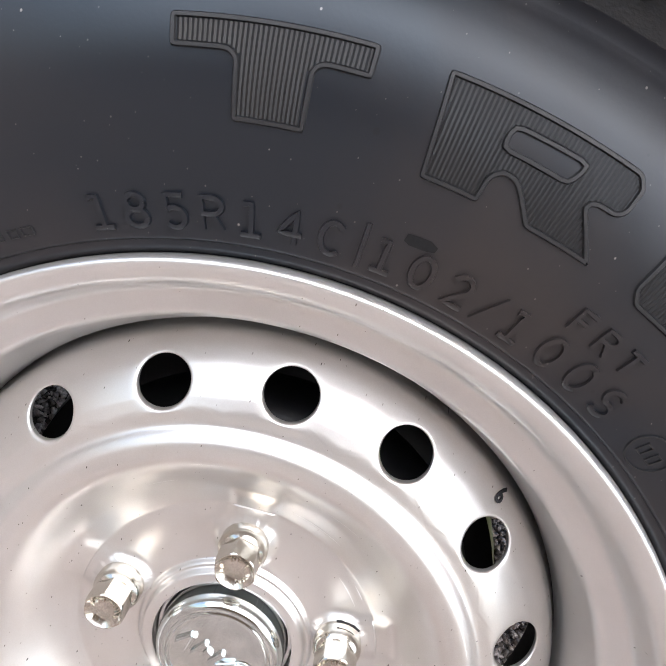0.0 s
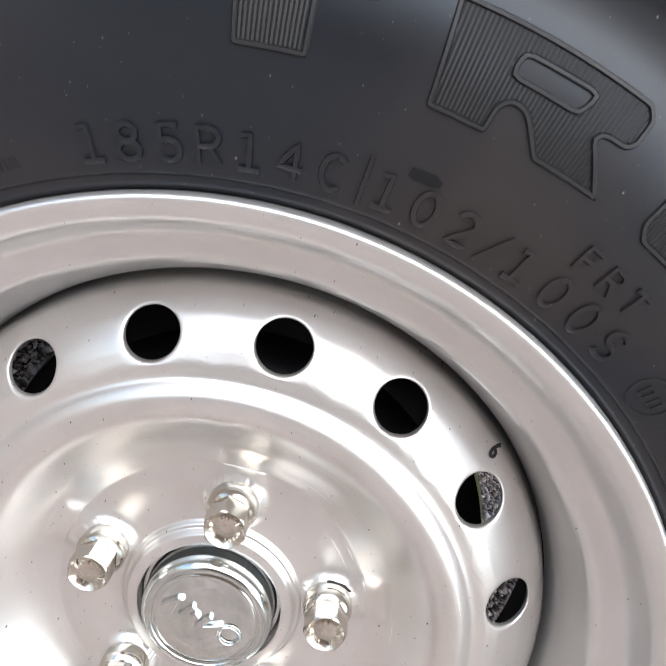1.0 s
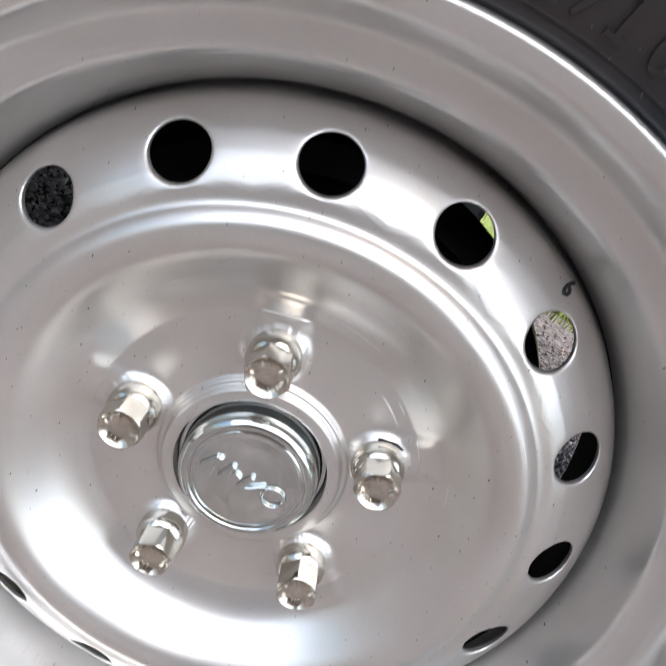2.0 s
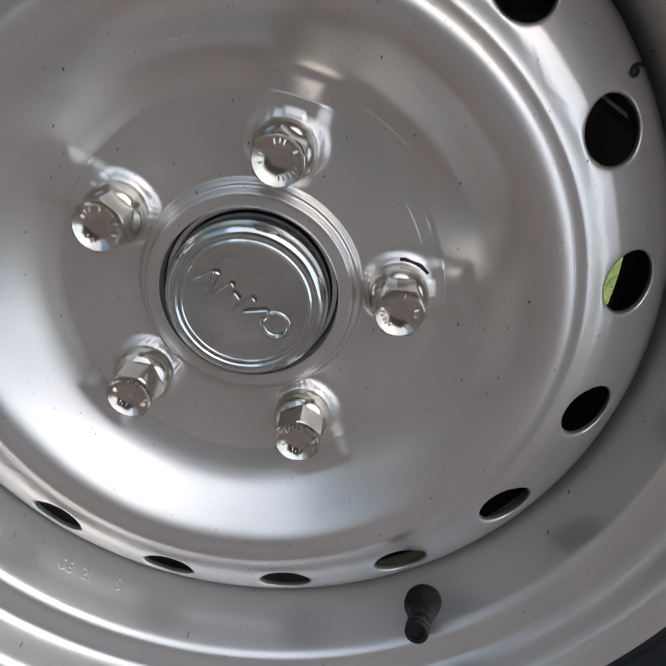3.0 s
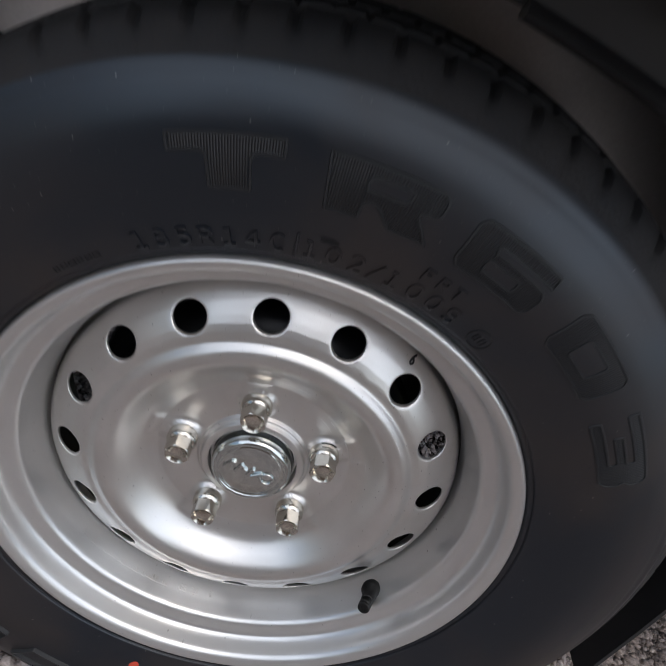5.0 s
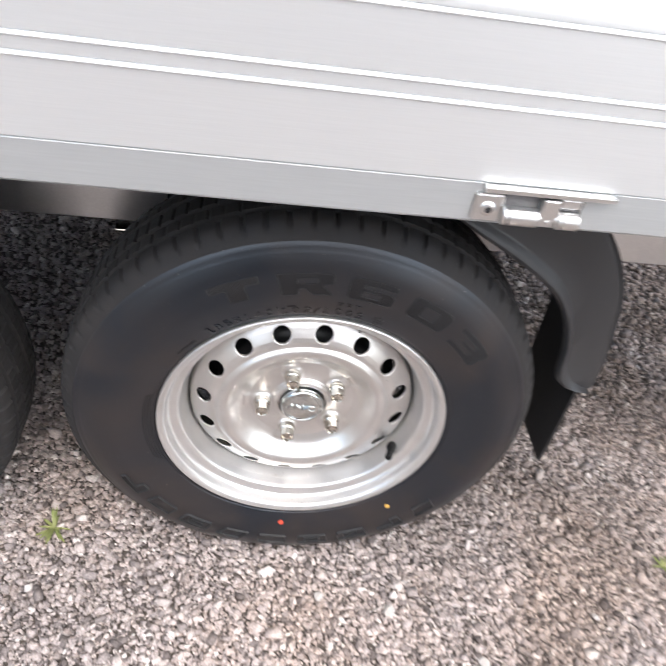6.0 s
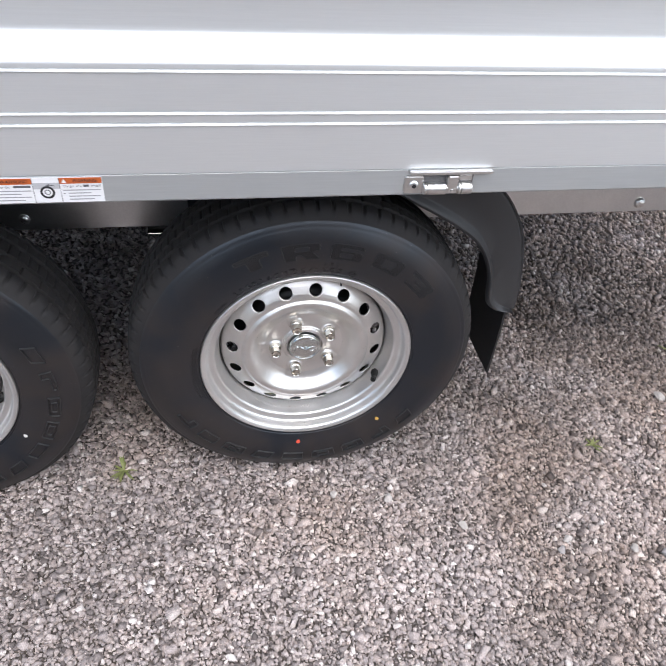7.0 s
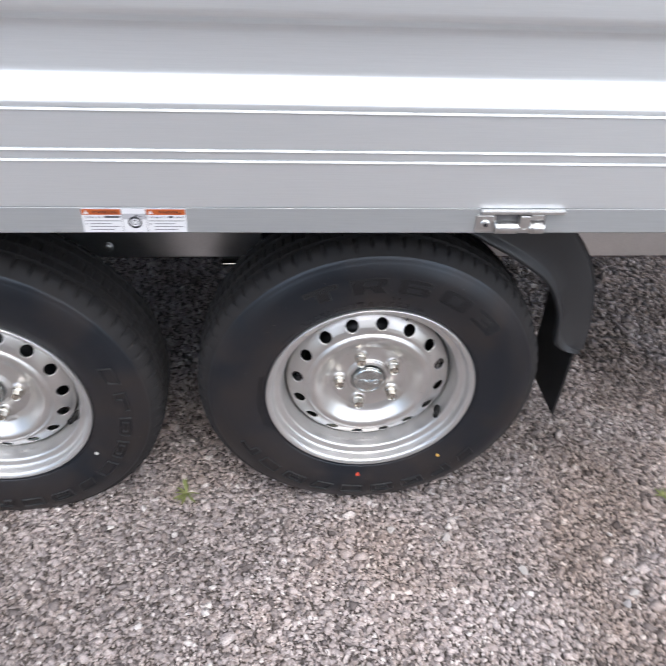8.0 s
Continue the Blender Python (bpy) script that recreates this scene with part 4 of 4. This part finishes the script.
lying("spring_barrel", 0.1235, 0.1555, 0.4168 + Z, 0.0083, LY - 0.006, latch_zinc, (0.128,))
lying("pin", 0.150, 0.175, 0.4168 + Z, 0.0042, LY - 0.006, latch_zinc)
lying("pin_end", 0.1722, 0.1922, 0.4165 + Z, 0.0080, LY - 0.006, latch_zinc, (0.176,))
part("lug", box(bmesh.new(), 0.1560, 0.1715, LY - 0.010, LY + 0.001, 0.4105 + Z, 0.4362 + Z, 0.0015), latch_zinc, latch)
part("lug", box(bmesh.new(), 0.1740, 0.1920, LY - 0.004, LY + 0.001, 0.4265 + Z, 0.4350 + Z, 0.001), galv, latch)
part("back_plate", box(bmesh.new(), 0.1240, 0.1945, LY - 0.0015, LY + 0.002, 0.4080 + Z, 0.4360 + Z, 0.0006), dull_steel, latch, "dull grey steel plate behind the bolt")
screw = round_head(0.1112, LY - 0.0034, 0.4205 + Z, 0.0068, 0.0030, latch_zinc, latch, "screw")
round_head(0.1112, LY - 0.0062, 0.4205 + Z, 0.0030, 0.0006, ink, latch, "screw_socket")
round_head(0.1640, LY - 0.010, 0.4150 + Z, 0.0022, 0.0008, galv, latch, "rivet")

# ---- warning sticker on the rail ----
SY = PANEL_Y + 0.0006


def flat(name, x0, x1, z0, z1, material, parent, lift=0.0):
    return raw(name, [(x0, SY - lift, z0 + Z), (x1, SY - lift, z0 + Z), (x1, SY - lift, z1 + Z), (x0, SY - lift, z1 + Z)], [(0, 1, 2, 3)], material, parent, smooth=False)


sticker = part("warning_sticker", box(bmesh.new(), -0.4215, -0.2890, SY - 0.0002, SY + 0.0012, 0.4062 + Z, 0.4402 + Z), white_film, trailer, "white warning sticker with orange headers")
for x0, x1 in ((-0.4210, -0.3712), (-0.3392, -0.2895)):
    flat("orange_header", x0, x1, 0.4318, 0.4397, orange_film, sticker, 0.0005)
    raw("hazard_triangle", [(x0 + 0.0055 + a, SY - 0.0009, 0.4330 + b + Z) for a, b in ((-0.0032, 0.0), (0.0032, 0.0), (0.0, 0.0055))], [(0, 1, 2)], white_film, sticker, smooth=False)
    for k, w in enumerate((0.98, 0.72, 0.95, 0.78)):
        indent = 0.0 if k == 0 else 0.006
        flat("text_line", x0 + 0.0025 + indent, x0 + 0.0025 + (x1 - x0 - 0.004) * w, 0.4222 - 0.0042 * k, 0.4236 - 0.0042 * k, pale_grey_film, sticker, 0.0005)
    flat("bullet", x0 + 0.0028, x0 + 0.0046, 0.4176, 0.4192, grey_film, sticker, 0.0005)
flat("picture_ground", -0.3706, -0.3398, 0.4250, 0.4334, light_grey_film, sticker, 0.0004)
for x in (-0.3710, -0.3394):
    flat("border_line", x - 0.0003, x + 0.0003, 0.4066, 0.4398, grey_film, sticker, 0.0006)


def flat_text(text, x, z, size, material, parent, name, y):
    cu = bpy.data.curves.new("lettering", 'FONT')
    cu.body, cu.size, cu.align_x = text, size, 'CENTER'
    tmp = new("lettering", cu)
    bpy.context.view_layer.update()
    me = bpy.data.meshes.new_from_object(tmp.evaluated_get(bpy.context.evaluated_depsgraph_get()))
    bpy.data.objects.remove(tmp)
    for v in me.vertices:
        v.co = (x + v.co.x, y, z + v.co.y)
    me.update()
    return link(name, me, material, parent, smooth=False)


flat_text("WARNUNG", -0.3915, 0.4338 + Z, 0.0060, ink, sticker, "heading", SY - 0.0009)
flat_text("WARNING", -0.3095, 0.4338 + Z, 0.0060, ink, sticker, "heading", SY - 0.0009)
flat_text("Gefahr des", -0.4070, 0.4272 + Z, 0.0045, grey_film, sticker, "bold_line", SY - 0.0009)
flat("text_line", -0.3935, -0.3735, 0.4272, 0.4302, grey_film, sticker, 0.0005)
flat_text("Danger of a", -0.3248, 0.4272 + Z, 0.0045, grey_film, sticker, "bold_line", SY - 0.0009)
flat("text_line", -0.3120, -0.3052, 0.4272, 0.4300, grey_film, sticker, 0.0005)
flat_text("wheel!", -0.2970, 0.4272 + Z, 0.0045, grey_film, sticker, "bold_line", SY - 0.0009)
v, f = spin([(0.0086, 0), (0.0086, -0.0003), (0.0060, -0.0003), (0.0060, 0)], 28)
raw("wheel_pictogram", [(x - 0.3550, y + SY - 0.0002, z + 0.4205 + Z) for x, y, z in v], f, ink, sticker)
v, f = spin([(0.0036, 0), (0.0036, -0.0003), (0.0026, -0.0003), (0.0026, 0)], 20)
raw("wheel_pictogram", [(x - 0.3550, y + SY - 0.0002, z + 0.4205 + Z) for x, y, z in v], f, grey_film, sticker)
raw("arrow_pictogram", [(a - 0.3550, SY - 0.0006, b + 0.4205 + Z) for a, b in ((-0.001, 0.0092), (0.004, 0.0122), (0.0035, 0.0104), (0.0095, 0.0092), (0.0095, 0.0084), (0.0032, 0.0092), (0.0026, 0.0078))],
    [(0, 6, 5, 4, 3, 2, 1)], grey_film, sticker, smooth=False)


# ---- loose gravel ----
def stone_material():
    m = bpy.data.materials.new("crushed_stone")
    m.use_nodes = True
    n, l = m.node_tree.nodes, m.node_tree.links
    b = n["Principled BSDF"]
    b.inputs["Roughness"].default_value = 0.8
    geo = n.new("ShaderNodeNewGeometry")
    ramp = n.new("ShaderNodeValToRGB")
    stops = [(0.0, (0.115, 0.095, 0.088)), (0.18, (0.28, 0.241, 0.227)), (0.42, (0.44, 0.381, 0.360)), (0.62, (0.535, 0.460, 0.428)), (0.76, (0.30, 0.246, 0.221)), (0.93, (0.60, 0.529, 0.493)), (1.0, (0.75, 0.697, 0.66))]
    el = ramp.color_ramp.elements
    el[0].position, el[0].color = stops[0][0], (*stops[0][1], 1)
    el[1].position, el[1].color = stops[-1][0], (*stops[-1][1], 1)
    for p, c in stops[1:-1]:
        e = el.new(p)
        e.color = (*c, 1)
    l.new(geo.outputs["Random Per Island"], ramp.inputs[0])
    tc = n.new("ShaderNodeTexCoord")
    no = n.new("ShaderNodeTexNoise")
    no.inputs["Scale"].default_value, no.inputs["Detail"].default_value = 420, 4
    l.new(tc.outputs["Object"], no.inputs[0])
    damp = n.new("ShaderNodeTexNoise")
    damp.inputs["Scale"].default_value, damp.inputs["Detail"].default_value = 1.9, 3
    l.new(tc.outputs["Object"], damp.inputs[0])
    hs = n.new("ShaderNodeHueSaturation")
    mr = n.new("ShaderNodeMapRange")
    mr.inputs["From Min"].default_value, mr.inputs["From Max"].default_value = 0.3, 0.7
    mr.inputs["To Min"].default_value, mr.inputs["To Max"].default_value = 0.68, 1.28
    l.new(no.outputs["Fac"], mr.inputs[0])
    mr2 = n.new("ShaderNodeMapRange")
    mr2.inputs["From Min"].default_value, mr2.inputs["From Max"].default_value = 0.38, 0.62
    mr2.inputs["To Min"].default_value, mr2.inputs["To Max"].default_value = 0.74, 1.12
    l.new(damp.outputs["Fac"], mr2.inputs[0])
    mul = n.new("ShaderNodeMath")
    mul.operation = 'MULTIPLY'
    l.new(mr.outputs[0], mul.inputs[0])
    l.new(mr2.outputs[0], mul.inputs[1])
    l.new(mul.outputs[0], hs.inputs["Value"])
    l.new(ramp.outputs[0], hs.inputs["Color"])
    soil = n.new("ShaderNodeTexNoise")
    soil.inputs["Scale"].default_value, soil.inputs["Detail"].default_value = 3.1, 4
    l.new(tc.outputs["Object"], soil.inputs[0])
    mr3 = n.new("ShaderNodeMapRange")
    mr3.inputs["From Min"].default_value, mr3.inputs["From Max"].default_value = 0.5, 0.72
    mr3.inputs["To Min"].default_value, mr3.inputs["To Max"].default_value = 0.0, 0.7
    # brown soil worked into the gravel, more of it towards the rear of the trailer
    where = n.new("ShaderNodeSeparateXYZ")
    l.new(tc.outputs["Object"], where.inputs[0])
    along = n.new("ShaderNodeMapRange")
    along.inputs["From Min"].default_value, along.inputs["From Max"].default_value = 0.25, 0.9
    along.inputs["To Min"].default_value, along.inputs["To Max"].default_value = 0.0, 0.24
    l.new(where.outputs["X"], along.inputs[0])
    more = n.new("ShaderNodeMath")
    more.operation = 'ADD'
    l.new(soil.outputs["Fac"], more.inputs[0])
    l.new(along.outputs[0], more.inputs[1])
    l.new(more.outputs[0], mr3.inputs[0])
    mix = n.new("ShaderNodeMix")
    mix.data_type, mix.blend_type = 'RGBA', 'MULTIPLY'
    mix.inputs["B"].default_value = (0.74, 0.655, 0.57, 1)
    l.new(mr3.outputs[0], mix.inputs["Factor"])
    l.new(hs.outputs[0], mix.inputs["A"])
    l.new(mix.outputs["Result"], b.inputs["Base Color"])
    bp = n.new("ShaderNodeBump")
    bp.inputs["Distance"].default_value = 0.0008
    l.new(no.outputs["Fac"], bp.inputs["Height"])
    l.new(bp.outputs[0], b.inputs["Normal"])
    return m


def scatter_stones(name, x0, x1, y0, y1, count, mean, seed, even=True, lift=-0.0025):
    rng = np.random.default_rng(seed)
    shapes = []
    for k in range(20):
        bm = bmesh.new()
        for p in [(i, j, k) for i in (-1, 1) for j in (-1, 1) for k in (-1, 1)]:      # a rough block with broken corners
            bm.verts.new(0.66 * (np.array(p) + rng.uniform(-0.75, 0.35, 3) * np.array(p)) + rng.uniform(-0.1, 0.1, 3))
        bmesh.ops.convex_hull(bm, input=bm.verts)
        bmesh.ops.delete(bm, geom=[v for v in bm.verts if not v.link_faces], context='VERTS')
        bm.verts.index_update()
        shapes.append((np.array([v.co[:] for v in bm.verts]), np.array([[v.index for v in f.verts] for f in bm.faces])))
        bm.free()
    size = np.clip(rng.lognormal(math.log(mean), 0.34, count), 0.0045, 0.03)
    if even:        # close packing: one stone to each jittered cell
        cell = math.sqrt((x1 - x0) * (y1 - y0) / count)
        gx, gy = np.meshgrid(np.arange(x0, x1, cell), np.arange(y0, y1, cell))
        count = gx.size
        size = np.clip(rng.lognormal(math.log(mean), 0.34, count), 0.005, 0.028)
        px, py = gx.ravel() + cell * rng.uniform(-0.1, 1.1, count), gy.ravel() + cell * rng.uniform(-0.1, 1.1, count)
    else:
        px, py = rng.uniform(x0, x1, count), rng.uniform(y0, y1, count)
    which = rng.integers(0, len(shapes), count)
    all_v, all_f, base = [], [], 0
    for k, (sv, sf) in enumerate(shapes):
        idx = np.nonzero(which == k)[0]
        m = len(idx)
        a, b, c = rng.uniform(0, 2 * math.pi, m), rng.normal(0, 0.55, m), rng.normal(0, 0.55, m)
        stretch = np.stack([rng.uniform(0.9, 1.28, m), rng.uniform(0.72, 1.05, m), rng.uniform(0.5, 0.85, m)], 1) * (size[idx] / 2)[:, None]
        p = sv[None] * stretch[:, None]
        ca, sa, cb, sb, cc, sc = (f[:, None] for f in (np.cos(a), np.sin(a), np.cos(b), np.sin(b), np.cos(c), np.sin(c)))
        x, y, z = p[..., 0], p[..., 1], p[..., 2]
        y, z = y * cb - z * sb, y * sb + z * cb
        x, z = x * cc + z * sc, -x * sc + z * cc
        x, y = x * ca - y * sa, x * sa + y * ca
        z = z + (size[idx] * rng.uniform(0.06, 0.26, m))[:, None] + lift
        q = np.stack([x + px[idx][:, None], y + py[idx][:, None], z], 2)
        all_v.append(q.reshape(-1, 3))
        n = len(sv)
        all_f.append((sf[None] + (np.arange(m) * n)[:, None, None] + base).reshape(-1, 3))
        base += m * n
    v, f = np.concatenate(all_v), np.concatenate(all_f)
    me = bpy.data.meshes.new(name)
    me.vertices.add(len(v))
    me.vertices.foreach_set("co", v.astype(np.float32).ravel())
    me.loops.add(f.size)
    me.loops.foreach_set("vertex_index", f.astype(np.int32).ravel())
    me.polygons.add(len(f))
    me.polygons.foreach_set("loop_start", np.arange(0, f.size, 3, dtype=np.int32))
    me.update(calc_edges=True)
    return me


stone_mat = stone_material()
soil_mat = shader("damp_grit", (0.11, 0.093, 0.08), (0.07, 0.058, 0.05), rough=0.9, scale=40, fine=400, bump=0.001)
tagged(raw("gravel_bed", [(-1.2, -0.6, -0.003), (2.3, -0.6, -0.003), (2.3, 1.7, -0.003), (-1.2, 1.7, -0.003)], [(0, 1, 2, 3)], soil_mat, None, smooth=False), "dark grit bed under the loose gravel", "grit", kind="structure")
BEDS = ((-1.2, 1.3, -0.60, 0.40, 68000, 0.0089, 5), (-1.2, 1.3, -0.60, 0.40, 46000, 0.0086, 12, False, -0.0035), (-1.2, 1.3, -0.60, 0.40, 1800, 0.0150, 8, False),
        (-1.2, 2.3, 0.40, 1.7, 60000, 0.0112, 6), (1.3, 2.3, -0.60, 0.40, 13000, 0.0112, 7), (-2.4, 3.4, -1.7, 2.3, 20000, 0.0115, 9, False), (-1.7, 2.8, -1.05, 2.1, 18000, 0.0108, 21, False))
stones = [scatter_stones("gravel", *args) for args in BEDS]
whole = bmesh.new()
for me in stones:
    whole.from_mesh(me)
    bpy.data.meshes.remove(me)
gravel = bpy.data.meshes.new("gravel")
whole.to_mesh(gravel)
whole.free()
tagged(link("gravel", gravel, stone_mat, smooth=False), "loose grey and brownish crushed stone gravel", "gravel", kind="stuff")


# ---- weeds in the gravel ----
leaf_mat = shader("weed_leaf", (0.16, 0.2, 0.055), (0.25, 0.25, 0.1), rough=0.6, scale=40, fine=300)


def weed(x, y, blades, length, seed, label):
    rng = random.Random(seed)
    root = tagged(new("weed"), label, "weed", "weeds")
    root.location = (x, y, 0.005)
    for k in range(blades):
        a, lean = rng.uniform(0, 2 * math.pi), rng.uniform(0.5, 1.25)
        ln_, w = length * rng.uniform(0.5, 1.1), rng.uniform(0.0016, 0.0032)
        vs = []
        for i in range(6):
            t = i / 5
            bend = lean + 0.5 * t
            d, h = ln_ * t * math.sin(bend), ln_ * t * math.cos(bend) * 0.9
            ww = w * (0.5 + 1.4 * t) * (1 - t) ** 0.6 + 0.0002
            for s in (-1, 0, 1):
                vs.append((d * math.cos(a) - s * ww * math.sin(a), d * math.sin(a) + s * ww * math.cos(a), max(h, 0.003) + (0.0008 if s == 0 else 0.0014)))
        fs = [(3 * i + j, 3 * i + j + 1, 3 * i + j + 4, 3 * i + j + 3) for i in range(5) for j in range(2)]
        raw("leaf", vs, fs, leaf_mat, root)
    return root


weed(-0.371, 0.029, 17, 0.034, 3, "small green weed growing in the gravel")
weed(0.669, -0.018, 12, 0.024, 4, "small flat green weed among the stones")

weed(1.035, 0.269, 10, 0.03, 6, "pale green weed patch among the stones")

# ---- larger stones that lie loose on the gravel ----
pale_stone = shader("pale_limestone", (0.54, 0.50, 0.465), (0.42, 0.385, 0.355), rough=0.75, scale=90, fine=500, bump=0.0008)
grey_stone = shader("grey_limestone", (0.36, 0.335, 0.325), (0.27, 0.25, 0.24), rough=0.8, scale=90, fine=500, bump=0.0008)


def big_stone(x, y, size, seed, material, label):
    """A broken stone: the hull of a rough block with its edges worn."""
    rng = np.random.default_rng(seed)
    bm = bmesh.new()
    for k in range(16):
        q = rng.normal(0, 1, 3)
        bm.verts.new(q / np.linalg.norm(q) * np.array((1.0, 0.76, 0.5)) * rng.uniform(0.8, 1.06) * size / 2)
    bmesh.ops.convex_hull(bm, input=bm.verts)
    bmesh.ops.delete(bm, geom=[v for v in bm.verts if not v.link_faces], context='VERTS')
    bmesh.ops.bevel(bm, geom=list(bm.edges), offset=size * 0.035, segments=2, affect='EDGES')
    ob = part("stone", bm, material, None, label, angle=50)
    ob.location, ob.rotation_euler = (x, y, 0.008), (rng.normal(0, 0.12), rng.normal(0, 0.12), rng.uniform(0, 3.1))
    return tagged(ob, category="stone", group="larger stones on the gravel")


for k, (x, y, size) in enumerate(((0.913, 0.112, 0.042), (0.870, -0.055, 0.029), (0.507, -0.241, 0.027), (0.635, -0.276, 0.028), (0.306, -0.185, 0.027), (0.169, -0.100, 0.029), (0.055, -0.080, 0.022), (0.512, -0.110, 0.016))):
    big_stone(x, y, size, 40 + k, pale_stone, "pale broken stone lying loose on the gravel")
for k, (x, y, size) in enumerate(((0.484, -0.263, 0.026), (0.697, -0.295, 0.028))):
    big_stone(x, y, size, 60 + k, grey_stone, "dark grey broken stone lying loose on the gravel")

# ---- meadow and shed behind the trailer ----
grass_mat = shader("meadow_grass", (0.21, 0.27, 0.045), (0.3, 0.33, 0.09), rough=0.7, scale=3, fine=60, bump=0.01)
raw("meadow", [(-70, 2.52, 0.012), (70, 2.52, 0.012), (70, 70, 0.012), (-70, 70, 0.012)], [(0, 1, 2, 3)], grass_mat, None, smooth=False)
tagged(bpy.data.objects["meadow"], "green meadow behind the yard", "meadow", kind="structure")
rng = np.random.default_rng(11)
count = 9000
gx, gy = rng.uniform(-0.5, 6.5, count), 2.32 + rng.uniform(0, 1, count) ** 1.6 * 5
ga, gl, gh = rng.uniform(0, 6.28, count), rng.uniform(0.01, 0.05, count), rng.uniform(0.04, 0.12, count)
tri = np.stack([np.stack([gx - 0.003 * np.sin(ga), gy + 0.003 * np.cos(ga), 0 * gx], 1), np.stack([gx + 0.003 * np.sin(ga), gy - 0.003 * np.cos(ga), 0 * gx], 1),
                np.stack([gx + gl * np.cos(ga), gy + gl * np.sin(ga), gh], 1)], 1).reshape(-1, 3)
tagged(raw("grass", tri.tolist(), np.arange(3 * count).reshape(-1, 3).tolist(), grass_mat, None, smooth=False), "green grass blades along the yard edge", "grass", kind="stuff")

cream = shader("cream_plaster", (0.66, 0.5, 0.3), (0.58, 0.43, 0.25), rough=0.85, scale=3, fine=60, bump=0.002)
roof_mat = shader("red_roof_tiles", (0.3, 0.1, 0.06), (0.22, 0.08, 0.05), rough=0.8, scale=4, fine=60, bump=0.01)
shed = tagged(new("shed"), "cream plastered outbuilding with a red tiled roof", "outbuilding")
part("wall", box(bmesh.new(), 4.2, 9.4, 22, 26, 0, 2.5, 0.02), cream, shed)
bm = bmesh.new()
rv = [bm.verts.new(p) for p in ((3.9, 21.6, 2.45), (9.7, 21.6, 2.45), (9.7, 26.4, 2.45), (3.9, 26.4, 2.45), (3.9, 24, 4.1), (9.7, 24, 4.1))]
for q in ((0, 1, 5, 4), (2, 3, 4, 5), (0, 4, 3), (1, 2, 5), (0, 3, 2, 1)):
    bm.faces.new([rv[i] for i in q])
part("roof", bm, roof_mat, shed)


# ---- unseen wall added behind the camera to keep sky out of the reflections ----
blocker_mat = shader("blocker_brown", (0.25, 0.155, 0.105), (0.18, 0.115, 0.08), rough=0.8, scale=2, fine=25, bump=0.004, stretch=(8, 1, 0.4))
tagged(part("wall_south", box(bmesh.new(), -2.6, 2.6, -5.2, -5.0, 0, 3.3, 0.01), blocker_mat), "brown wall added out of view to block sky reflections", "wall", kind="structure")
